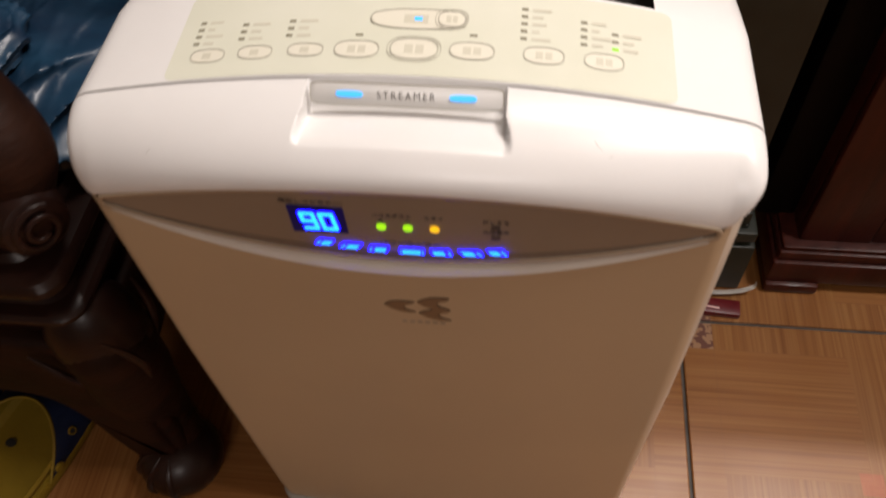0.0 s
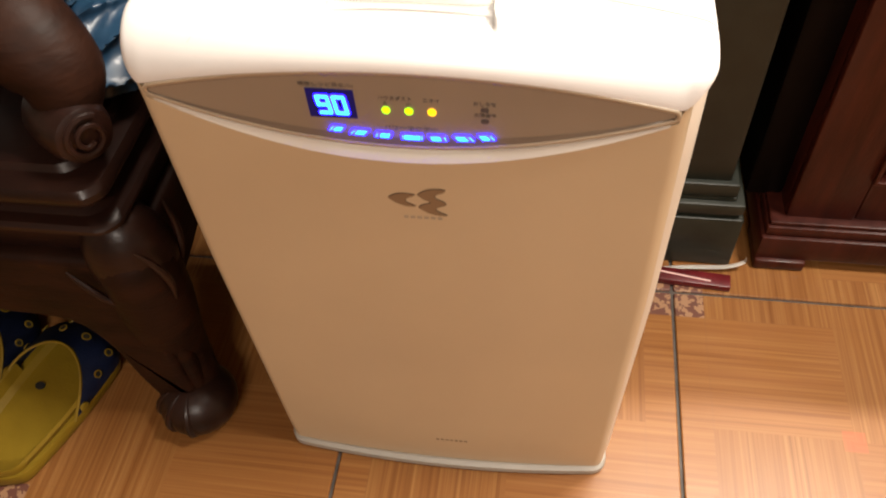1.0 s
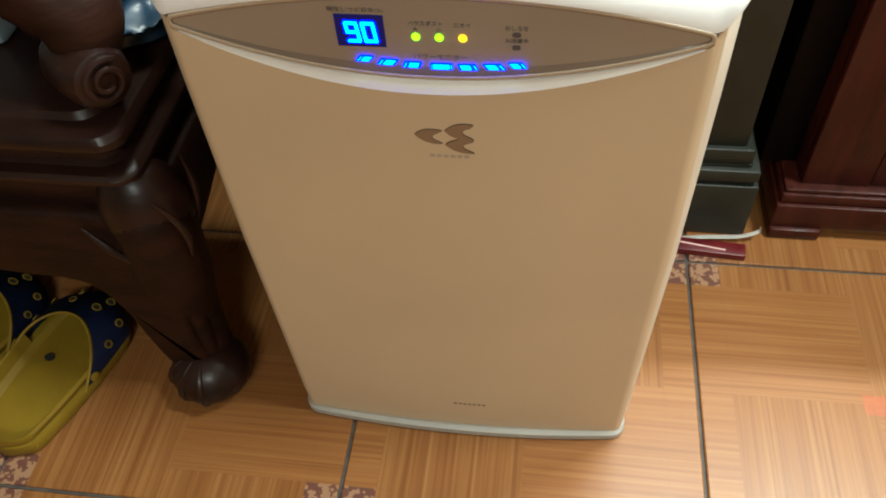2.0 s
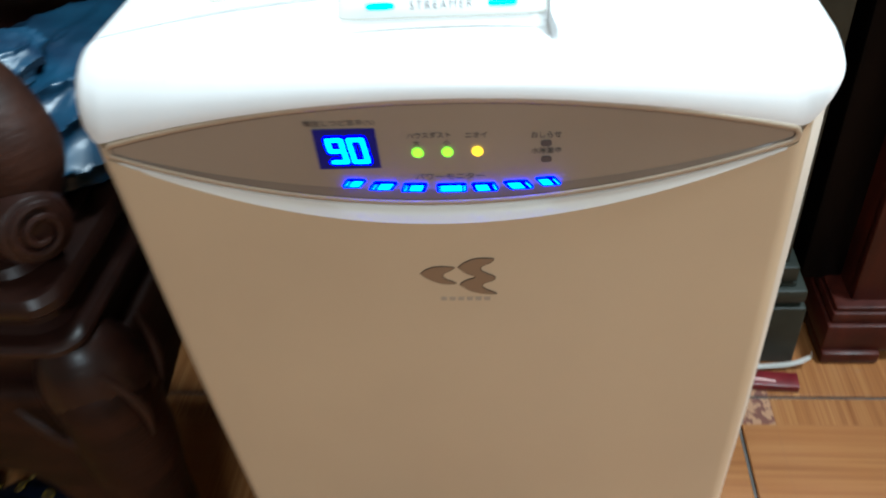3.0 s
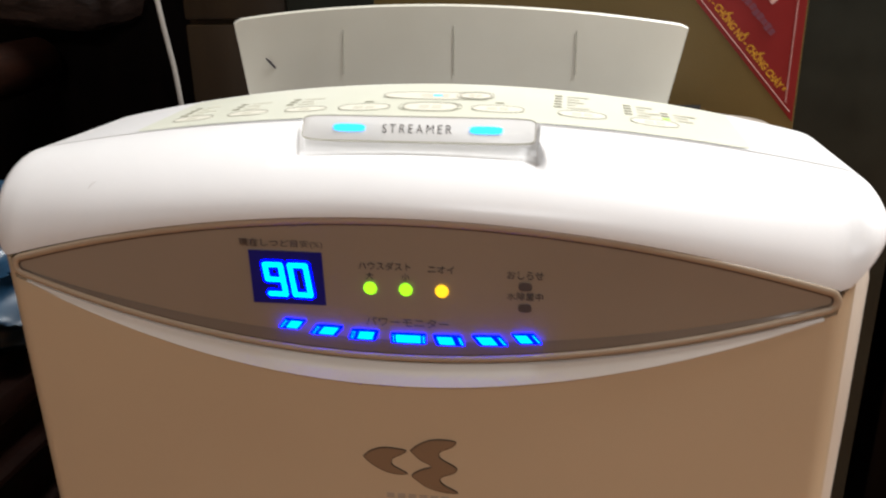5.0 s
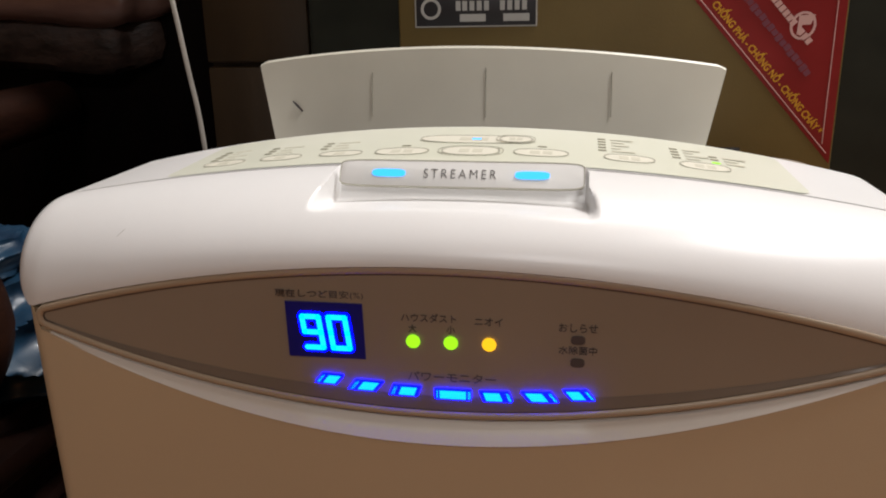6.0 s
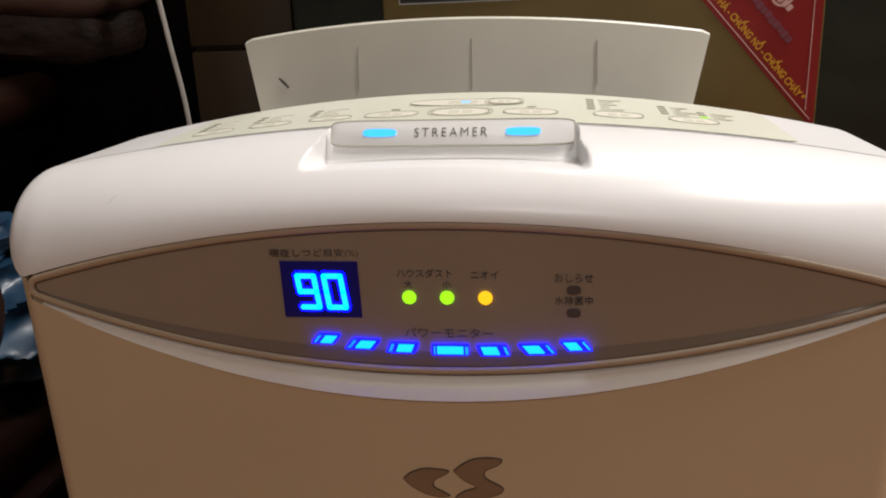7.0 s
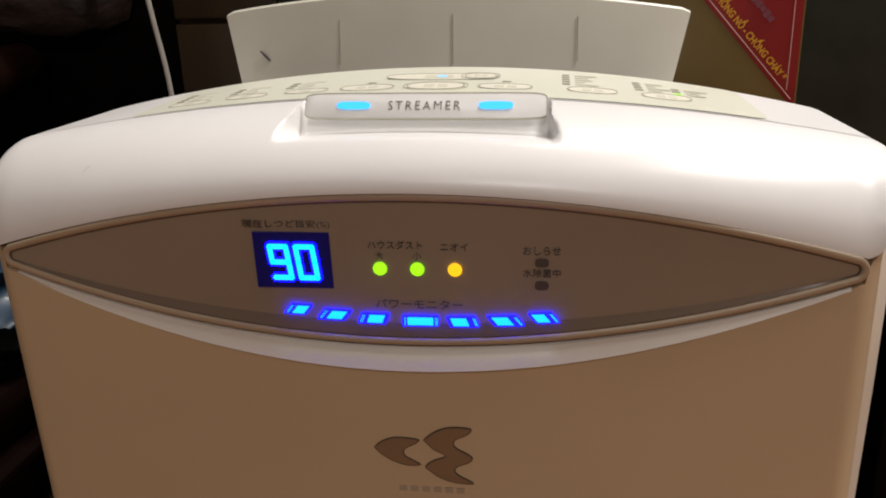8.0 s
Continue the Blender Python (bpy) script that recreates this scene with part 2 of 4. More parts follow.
def disc(rx, rz, depth, sides=20, power=2.0, bm=None, at=(0, 0, 0), bevel=0.0):
    """A flat rounded button facing -y."""
    pts = []
    for k in range(sides):
        a = 2 * math.pi * k / sides
        c, s = math.cos(a), math.sin(a)
        pts.append((at[0] + rx * math.copysign(abs(c) ** (2 / power), c), at[2] + rz * math.copysign(abs(s) ** (2 / power), s)))
    b = prism(pts, depth, bevel=bevel)
    bmesh.ops.translate(b, vec=(0, at[1] - depth, 0), verts=b.verts)
    return b if bm is None else merge(bm, b)


def ring_flat(rx, rz, wide, depth, sides=28, power=2.6):
    """A thin raised outline facing -y."""
    def at(a, r, s, y):
        c, d = math.cos(a), math.sin(a)
        return (r * math.copysign(abs(c) ** (2 / power), c), y, s * math.copysign(abs(d) ** (2 / power), d))
    angles = [2 * math.pi * k / sides for k in range(sides)]
    rings = [[at(a, rx, rz, 0) for a in angles], [at(a, rx, rz, -depth) for a in angles], [at(a, rx - wide, rz - wide, -depth) for a in angles], [at(a, rx - wide, rz - wide, 0) for a in angles]]
    return loft(rings + rings[:1], caps=False)


# ---- the room ----
floor = tagged(link("floor", box(-3.6, 3.6, -5.2, 1.1, -0.06, -0.004), GROUT), "bed of dark grout under the floor tiles", "floor", kind="structure")
tagged(link("wall_back", box(-3.6, 3.6, 1.06, 1.2, 0, 3.2), WALL), "painted wall behind the safe and cabinet", "wall", kind="structure")
tagged(link("wall_front", box(-3.6, 3.6, -5.3, -5.2, 0, 3.2), WALL), "painted wall across the room", "wall", kind="structure")
tagged(link("wall_left", box(-3.7, -3.6, -5.2, 1.06, 0, 3.2), WALL), "painted side wall of the room", "wall", kind="structure")
tagged(link("wall_right", box(3.6, 3.7, -5.2, 1.06, 0, 3.2), WALL), "painted side wall of the room", "wall", kind="structure")
tagged(link("ceiling", box(-3.7, 3.7, -5.3, 1.2, 3.2, 3.3), CEIL), "plain painted ceiling", "ceiling", kind="structure")

# ---- the air purifier ----
PX, PY = -0.018, 0.225
HALF = 0.199
TIP = 0.183
END = 0.1775


def front_y(x):
    e = min(max(0.0, abs(x) - 0.183), 0.016)
    return 0.010 * (x / 0.18) ** 2 + 0.0162 - math.sqrt(0.0162 ** 2 - e * e)


def panel_y(x):
    e = min(max(0.0, abs(x) - 0.1800), 0.0105)
    return 0.008 * (x / 0.18) ** 2 + 0.011 - math.sqrt(0.011 ** 2 - e * e)


def top_z(x):
    e = min(max(0.0, (abs(x) - 0.187) / 0.0122), 1.0)
    return 0.6030 - 0.0155 * ((x + 0.002) / 0.18) ** 2 - 0.006 * x - 0.007 * (1 - math.sqrt(1 - e * e))


def seam_y(x):
    return 0.056 - 0.005 * (x / 0.19) ** 2


def deck_z(x, y):
    """The deck rises a little from the seam to the outlet, then falls away."""
    v = y - seam_y(x)
    return top_z(x) + 0.055 * max(0.0, 1 - (x / 0.19) ** 2) * min(max(v, 0.0), 0.080) - 0.22 * max(0.0, v - 0.085) - 0.5 * max(0.0, v - 0.19)


def leaf_width(x):
    """1 in the middle of the display window, 0 at its tips."""
    return max(0.0, 1 - ((x + 0.004) / TIP) ** 2)


def window_top(x):
    return 0.5420 + 0.0278 * leaf_width(x)


def window_low(x):
    """The lower edge of the bezel."""
    return 0.5369 - 0.0300 * leaf_width(x)


def glass_low(x):
    return window_low(x) + 0.0036


def lid_edge(x):
    """The lid's lower edge: a strip of bezel above the window, and a slant up the rounded corners."""
    return window_top(x) + 0.0036 + 0.022 * max(0.0, (abs(x + 0.004) - 0.1855) / 0.0175) ** 1.1


def ends(x):
    """The lid's ends sit a little off centre."""
    return x - (0.003 if x < 0 else 0.0008) * (x / HALF) ** 2


def lid_point(x, a):
    y0, ys, z0, z1 = front_y(x) - 0.0012, seam_y(x), lid_edge(x), top_z(x)
    return Vector((ends(x), ys - (ys - y0) * math.cos(a) ** 1.14 if a < 1.5707 else ys, z0 + (z1 - z0) * math.sin(a) ** 1.10))


def deck_pose(x, y, lift=0.0):
    """A pose on the curved deck whose -y points up out of it and whose z points to the back."""
    s = math.degrees(math.atan((top_z(x + 0.002) - top_z(x - 0.002)) / 0.004))
    return pose(x, y, deck_z(x, y) + lift, 0, -s, 0) @ pose(0, 0, 0, -86.9, 0, 0)


def spaced(lo, hi, n):
    return [lo + (hi - lo) * i / n for i in range(n + 1)]


def ended(n=56):
    """Places across the whole width, closer at the ends."""
    return [HALF * math.sin(math.pi / 2 * u) for u in spaced(-1, 1, n)]


def build_purifier():
    p = thing("air_purifier", "white and beige plastic air purifier with lit blue display", "air purifier", pose(PX, PY, 0))
    # base plinth
    def outline(half, y0, y1, z, grow=0.0):
        pts = [(x * half / HALF, front_y(x) + y0 - grow, z) for x in ended(40)]
        r = 0.03
        for k in range(7):
            a = math.pi / 2 * k / 6
            pts.append((half - r + r * math.cos(a), y1 - r + r * math.sin(a), z))
        for k in range(7):
            a = math.pi / 2 + math.pi / 2 * k / 6
            pts.append((-half + r + r * math.cos(a), y1 - r + r * math.sin(a), z))
        return pts
    part("base", loft([outline(0.1842, -0.002, 0.262, 0), outline(0.1860, -0.005, 0.264, 0.003), outline(0.1860, -0.005, 0.264, 0.011), outline(0.1852, -0.001, 0.262, 0.0145)]), BASE_GREY, p, "pale grey plinth")
    # rear body
    def shell(left, right, y1, z, set_back=0.0):
        """A ring of the body with broad rounded front corners."""
        pts = []
        for cx, cy, r, a0 in ((-left + 0.022, 0.0345 + set_back, 0.022, 180), (right - 0.027, 0.0395 + set_back, 0.027, 270), (right - 0.03, y1 - 0.03, 0.03, 0), (-left + 0.03, y1 - 0.03, 0.03, 90)):
            pts += [(cx + r * math.cos(math.radians(a0 + 9 * k)), cy + r * math.sin(math.radians(a0 + 9 * k)), z) for k in range(11)]
        return pts
    part("body", loft([shell(0.184, 0.184, 0.265, 0.012), shell(0.1905, 0.1885, 0.27, 0.03), shell(0.1995, 0.1965, 0.272, 0.3), shell(0.2020, 0.1980, 0.274, 0.48), shell(0.2020, 0.1978, 0.274, 0.543), shell(0.2015, 0.1976, 0.274, 0.555, 0.005), shell(0.2005, 0.1970, 0.274, 0.567, 0.015)], caps=False), SHELL, p, "white body with broad rounded corners", angle=60)
    # front panel
    def lip_low(x):
        return window_low(x) - 0.0014 - 0.0095 * leaf_width(x) ** 1.15
    def panel_top(x):
        s = min(1.0, max(0.0, (abs(x + 0.004) - END - 0.0054) / 0.0010))
        return lip_low(x) * (1 - s) + (lid_edge(x) - 0.0008) * s
    xs = [x * 0.1905 / HALF for x in ended(140)]
    rows = []
    for k in range(15):
        u = k / 14
        row = []
        for x in xs:
            squeeze = 0.955 + 0.045 * min(1, u * 1.6)
            row.append((x * squeeze - 0.004 * u, panel_y(x) + (0.002 if k == 0 else 0), 0.012 + (panel_top(x - 0.004) - 0.012) * u))
        rows.append(row)
    rows = [[(x, y + 0.03, z) for x, y, z in rows[0]]] + rows + [[(x, y + 0.012, z) for x, y, z in rows[-1]]]
    panel = part("front_panel", grid(rows), BEIGE, p, "beige plastic front panel", angle=50)
    # pale lip under the display window
    xs = [END * math.sin(math.pi / 2 * u) - 0.004 for u in spaced(-1, 1, 50)]
    def lip(x, v):
        w = leaf_width(x) ** 1.15
        top, low = window_low(x) - 0.0012, lip_low(x) - 0.0006
        prof = [(0.012, top), (0.0016, top), (0.0006, top - 0.0008 * w), (-0.0022, low + 0.0016 * w), (-0.0026, low + 0.0006 * w), (0.0006, low), (0.01, low)]
        y, z = prof[v]
        return (x, front_y(x) * 0.8 + (y if y > 0 else y * w), z)
    part("lip", grid([[lip(x, v) for x in xs] for v in range(7)]), LIP, p, "white lip, toned down for shade, tapering along the lower edge of the bezel")
    # display window with blunt rounded tips, and the bezel round it
    cols = [(x, glass_low(x), window_top(x)) for x in xs]
    for sgn in (-1, 1):
        x0 = sgn * END - 0.004
        zt, zl = window_top(x0), glass_low(x0)
        cap = [(x0 + sgn * 0.0025 * math.sin(f), (zt + zl) / 2 - (zt - zl) / 2 * math.cos(f), (zt + zl) / 2 + (zt - zl) / 2 * math.cos(f)) for f in (0.5, 0.9, 1.2, 1.45)]
        cols = cap[::-1] + cols if sgn < 0 else cols + cap
    def front(x, back=0.0):
        return front_y(x) * 0.8 + back
    part("display_window", grid([[(x, front(x, 0.0010), zl + (zt - zl) * u) for x, zl, zt in cols] for u in spaced(0, 1, 8)]), SMOKE, p, "smoked grey-brown display window")
    loop = [Vector((x, zl)) for x, zl, zt in cols] + [Vector((x, zt)) for x, zl, zt in cols[::-1]]
    outward = []
    for k in range(len(loop)):
        d = (loop[(k + 1) % len(loop)] - loop[k - 1]).normalized()
        outward.append(Vector((d.y, -d.x)))
    part("window_line", swept([(q.x, front(q.x, 0.0008), q.y) for q in loop + loop[:1]], 0.00045, 6), GLOSS, p, "thin dark outline of the display window")
    strip = []
    for out, back in ((0.0001, 0.0012), (0.0003, 0.0002), (0.0007, -0.0003), (0.0018, -0.0005), (0.0028, -0.0004), (0.0033, 0.0), (0.0035, 0.004)):
        strip.append([(q.x + n.x * out, front(q.x, back), q.y + n.y * out) for q, n in zip(loop, outward)])
    part("bezel", grid(strip, close_u=True), BEZEL, p, "beige bezel round the display window", angle=60)
    part("window_bevel", grid([[(x, front(x, 0.0008 - 0.0006 * (1 - v)), glass_low(x) + (0.0004 + 0.0060 * v) * leaf_width(x) ** 1.1) for x in xs] for v in (0, 0.35, 1)]), SMOKE_DARK, p, "dark bevel along the window's lower edge")
    part("window_gap", grid([[(x, front(x, 0.0055), window_low(x) + s) for x in xs] for s in (-0.006, 0.003)]), DARK, p)
    # lid: one sheet, pressed in at the middle to a notch with soft lower corners
    NX = 0.0555
    notch = next(a for a in spaced(0, math.pi / 2, 200) if lid_point(0, a).z > 0.5915)
    def notch_point(x, u):
        """The lid with the notch cut in: up the front, over a soft edge, along the ledge and up behind the name bar."""
        if u < 0.5:
            return lid_point(x, notch * u / 0.5)
        e = lid_point(x, notch)
        back = ((0.5, e.y, e.z), (0.54, e.y + 0.0012, e.z + 0.0005), (0.60, 0.030, e.z - 0.0004), (0.68, 0.044, e.z - 0.0022), (0.74, 0.0485, e.z - 0.0012), (0.97, 0.0555, 0.6024), (1.0, 0.0566, 0.600))
        for (u0, y0, z0), (u1, y1, z1) in zip(back, back[1:]):
            if u <= u1:
                f = (u - u0) / (u1 - u0)
                return Vector((x, y0 + (y1 - y0) * f, z0 + (z1 - z0) * f))
    def plain_point(x, u):
        return lid_point(x, notch * u / 0.5 if u < 0.5 else notch + (math.pi / 2 - notch) * (u - 0.5) / 0.47 if u < 0.97 else math.pi / 2) - Vector((0, 0, 0.003 if u > 0.98 else 0))
    levels = spaced(0, 0.5, 14) + [0.52, 0.54, 0.57, 0.60, 0.64, 0.68, 0.71, 0.74, 0.80, 0.86, 0.92, 0.97, 1.0]
    cols = sorted({round(x, 5) for x in ended(70)} | {round(sg * (0.0525 + 0.0007 * k), 5) for k in range(16) for sg in (-1, 1)})
    def lid_vertex(x, u):
        low = max(0.0, min(1.0, (0.74 - u) / 0.2))
        edge, wide = NX + 0.0030 * low, 0.0012 + 0.0050 * low
        f = max(0.0, min(1.0, (edge + wide / 2 - abs(x)) / wide))
        f = f * f * (3 - 2 * f)
        return plain_point(x, u) * (1 - f) + notch_point(x, u) * f
    rows = [[lid_vertex(x, 0) + Vector((0, 0.012, 0.002)) for x in cols], [lid_vertex(x, 0) + Vector((0, 0.0012, -0.0002)) for x in cols]]
    part("lid", grid(rows + [[lid_vertex(x, u) for x in cols] for u in levels]), WHITE, p, "glossy white curved front lid with a notch for the name bar", angle=50)
    for x, a, dx1, da in ((-0.145, 0.62, 0.003, 0.05), (0.104, 0.98, 0.004, -0.06), (0.112, 0.80, 0.002, 0.03)):
        part("scuff", swept([lid_point(x, a), lid_point(x + dx1 / 2, a + da), lid_point(x + dx1, a + da * 1.6)], 0.00016, 5), SCUFF, p, "small grey scuff")
    # deck with the outlet opening
    ys = [0.0, 0.0008, 0.02, 0.045, 0.075, 0.079, 0.11, 0.14, 0.168, 0.172, 0.19, 0.206, 0.214]
    dx = [x for x in ended(48)]
    dx = sorted(set([round(x, 5) for x in dx] + [-0.140, 0.140]))
    bm = bmesh.new()
    vs = {}
    for i, x in enumerate(dx):
        for j, y in enumerate(ys):
            vs[i, j] = bm.verts.new((ends(x) * (1 - 0.06 * max(0, y - 0.15)), seam_y(x) + 0.0018 + y, deck_z(x, seam_y(x) + 0.0018 + y) - (0.003 if j == 0 else 0)))
    for i in range(len(dx) - 1):
        for j in range(len(ys) - 1):
            if 5 <= j < 8 and -0.1401 < dx[i] and dx[i + 1] < 0.1401:
                continue
            bm.faces.new((vs[i, j], vs[i + 1, j], vs[i + 1, j + 1], vs[i, j + 1]))
    edges = {s: [vs[0 if s < 0 else len(dx) - 1, j].co.copy() for j in range(len(ys))] for s in (-1, 1)}
    part("deck", bm, WHITE, p, "white top deck")
    for s in (-1, 1):
        part("deck_side", grid([[(e.x, e.y, e.z) for e in edges[s]], [(e.x, e.y, 0.545) for e in edges[s]]]), WHITE, p)
    part("deck_seam", box(-HALF + 0.012, HALF - 0.012, 0.05, 0.075, 0.55, 0.566), DARK, p)
    part("outlet_well", grid([[(-0.152, 0.13, 0.565), (0.152, 0.13, 0.565)], [(-0.152, 0.13, 0.55), (0.152, 0.13, 0.55)], [(-0.152, 0.235, 0.55), (0.152, 0.235, 0.55)], [(-0.152, 0.235, 0.58), (0.152, 0.235, 0.58)]]), DARK, p, "dark air outlet")
    for k in range(7):
        part("louvre", box(-0.1495 + 0.0427 * k, -0.1475 + 0.0427 * k + 0.0005, 0.142, 0.228, 0.552, 0.578, 0.0006), WHITE, p)
    # open flap behind the outlet
    flap = [[], [], [], [], []]
    for k in range(61):
        x = -0.153 + 0.306 * k / 60
        bow = 0.012 * (1 - (x / 0.153) ** 2)
        drop = 0.0015 * max(0.0, (abs(x) / 0.153 - 0.98) / 0.02) ** 2
        for q, (w, y, z) in enumerate(((0.915, 0.2300 - bow, 0.572), (1.0, 0.2425 - bow, 0.6305 + bow - drop), (0.998, 0.2440 - bow, 0.6318 + bow - drop), (1.0, 0.2460 - bow, 0.6310 + bow - drop), (0.915, 0.2335 - bow, 0.572))):
            flap[q].append((x * w - 0.0115, y, z - (0.016 * x - 0.0005) * (z - 0.572) / 0.06))
    bm = grid([list(r) for r in flap] + [flap[0]])
    bmesh.ops.remove_doubles(bm, verts=bm.verts, dist=0.00001)
    bmesh.ops.holes_fill(bm, edges=bm.edges)
    fl = part("outlet_flap", bm, FLAP, p, "raised white outlet flap with faint ribs")
    for k, x in enumerate((-0.083, -0.008, 0.071)):
        bow = 0.012 * (1 - ((x + 0.0115) / 0.153) ** 2) + 0.0004
        part("rib", swept([(x, 0.2300 - bow + 0.0125 * 0.028 / (0.0585 + bow), 0.60), (x, 0.2300 - bow + 0.0125 * (0.0465 + bow) / (0.0585 + bow), 0.6185 + bow)], 0.0004, 6), GREY_INK, fl)
    part("scratch", swept([(-0.1330, 0.2316, 0.6030), (-0.1365, 0.2322, 0.6066), (-0.1396, 0.2326, 0.6095)], [0.0007, 0.0009, 0.0005], 5), INK, fl, "dark scratch")
    # cream control film
    def inset(v):
        d = 0.006 - min(0.006, v, 0.0745 - v)
        return 0.006 - math.sqrt(max(0.0, 0.006 ** 2 - d * d))
    film = part("control_film", grid([[(x, seam_y(x) + 0.0035 + v, deck_z(x, seam_y(x) + 0.0035 + v) + 0.0004) for x in spaced(-0.1440 + inset(v), 0.1490 - inset(v), 30)] for v in (0, 0.0004, 0.0012, 0.003, 0.006, 0.02, 0.05, 0.0685, 0.0715, 0.0733, 0.0741, 0.0745)]), CREAM, p, "cream control film with printed buttons")
    def button(x, y, rx, ry, double=False):
        b = part("button", ring_flat(rx, ry, 0.0006, 0.00014), GREY_INK, film, "", deck_pose(x, y, 0.0010 if x == 0.0205 else 0.0006))
        part("button_face", disc(rx - 0.001, ry - 0.001, 0.00008, 28, 2.6), FILM_LIGHT, b, "")
        if double:
            part("button_ring", ring_flat(rx + 0.0016, ry + 0.0016, 0.0004, 0.00014), GREY_INK, b)
        return b
    for x, y, rx, ry, dbl, ink in ((-0.121, 0.0755, 0.0108, 0.0058, 0, 0), (-0.092, 0.0768, 0.0106, 0.0058, 0, 0), (-0.062, 0.0780, 0.0108, 0.0056, 0, 0), (-0.032, 0.0787, 0.0132, 0.0072, 0, 1), (0.001, 0.0800, 0.0140, 0.0086, 1, 1), (0.034, 0.0806, 0.0130, 0.0072, 0, 1), (0.0745, 0.0815, 0.0118, 0.0070, 0, 1), (0.1085, 0.0818, 0.0116, 0.0068, 0, 1), (0.001, 0.1043, 0.0285, 0.0088, 0, 0), (0.0205, 0.1050, 0.0082, 0.0068, 1, 1)):
        b = button(x, y, rx, ry, dbl)
        for d in ((-0.4, 0.36), (0.06, 0.34)) if ink else ((-0.3, 0.5),):
            part("print_bar", box(rx * d[0], rx * (d[0] + d[1]), -0.00016, -0.00005, -ry * 0.42, ry * 0.38), FILM_SHADE, b)
    part("power_light", box(-0.0022, 0.0022, -0.0002, 0, -0.0014, 0.0014), BLUE_LED, film, "lit blue indicator", deck_pose(0.0010, 0.1043, 0.0006))
    rows = [(-0.131, 0, 4, 0.0862), (-0.103, 0, 3, 0.0885), (-0.074, 0, 3, 0.0900), (0.0625, 0, 5, 0.0938), (0.097, 0, 4, 0.0940), (0.115, 0, 3, 0.0930)]
    for x, dx1, n, y in rows:
        for k in range(n):
            lit = x > 0.11 and k == 0
            yy = y + 0.0061 * k
            part("indicator", box(-0.0019, 0.0019, -0.00012, 0, -0.0011, 0.0011), GREEN if lit else FILM_MARK, film, "lit green indicator" if lit else "", deck_pose(x - dx1 * k, yy, 0.00052))
            part("print_bar", box(0.0045, (0.011, 0.0155, 0.009, 0.013)[(k + n) % 4], -0.0001, 0, -0.0011, 0.0011), FILM_SHADE, film, "", deck_pose(x - dx1 * k, yy, 0.00052))
    for x, y in ((-0.032, 0.0903), (0.034, 0.0930)):
        part("indicator", box(-0.0022, 0.0022, -0.00012, 0, -0.0009, 0.0009), FILM_MARK, film, "", deck_pose(x, y, 0.00052))
    # silver name bar in the notch
    bar = part("name_bar", disc(0.0535, 0.0061, 0.0015, 40, 9.0, bevel=0.0003), SILVER, p, "silver name bar with two lit blue lamps", pose(0.0005, 0.0482, 0.5992, -34, 0.4, 0) @ pose(0, -0.0012, 0))
    part("bar_edge", ring_flat(0.0537, 0.0063, 0.0004, 0.0016, 40, 9.0), GREY_INK, bar)
    for x in (-0.0315, 0.0315):
        part("lamp", disc(0.0074, 0.0017, 0.0006, 28, 3.5), STREAM_LED, bar, "lit blue oval lamp", pose(x, -0.0015, 0))
    lettering("name_letters", "STREAMER", 0.0043, INK, bar, pose(0, -0.0016, 0), 0.032, "dark spaced capital letters", spacing=1.35, weight=-0.022)
    # digits and lamps in the window
    def w(x, z, lift=0.0):
        return pose(x, front_y(x) * 0.8 + 0.0009 - lift, z, 0, 0, 0)
    dz = 0.0122
    dsp = part("digit_display", prism([(-0.0171, dz), (0.0157, dz), (0.0162, -dz), (-0.0168, -dz)], 0.0006), BLACK, p, "black display with added blue haze showing lit blue 90", w(-0.0495, 0.544, 0.0006))
    def segment(a, b, wide=0.00105):
        (x0, z0), (x1, z1) = a, b
        d = Vector((x1 - x0, z1 - z0)).normalized() * wide
        n = Vector((-d.y, d.x))
        c = 0.35
        pts = [(x0 - d.x + n.x * c, z0 - d.y + n.y * c), (x0 - d.x * c + n.x, z0 - d.y * c + n.y), (x1 + d.x * c + n.x, z1 + d.y * c + n.y), (x1 + d.x + n.x * c, z1 + d.y + n.y * c), (x1 + d.x - n.x * c, z1 + d.y - n.y * c), (x1 + d.x * c - n.x, z1 + d.y * c - n.y), (x0 - d.x * c - n.x, z0 - d.y * c - n.y), (x0 - d.x - n.x * c, z0 - d.y - n.y * c)]
        return prism(pts, 0.0009)
    for cx, on in ((-0.0056, "abcdfg"), (0.0056, "abcdef")):
        a, hgt = 0.0035, 0.0068
        sk = -0.0008
        pt = {"tl": (-a + sk, hgt), "tr": (a + sk, hgt), "ml": (-a, 0), "mr": (a, 0), "bl": (-a - sk, -hgt), "br": (a - sk, -hgt)}
        seg = {"a": ("tl", "tr"), "b": ("tr", "mr"), "c": ("mr", "br"), "d": ("bl", "br"), "e": ("ml", "bl"), "f": ("tl", "ml"), "g": ("ml", "mr")}
        for s in on:
            # a wider deep blue copy paints the halo behind each lit segment
            part("segment_glow", segment(pt[seg[s][0]], pt[seg[s][1]], 0.0019), BLUE_FRAME, dsp, "deep blue halo painted round a segment", pose(cx, -0.0006, -0.0006))
            part("segment", segment(pt[seg[s][0]], pt[seg[s][1]]), CYAN, dsp, "lit blue segment", pose(cx, -0.0009, -0.0006))
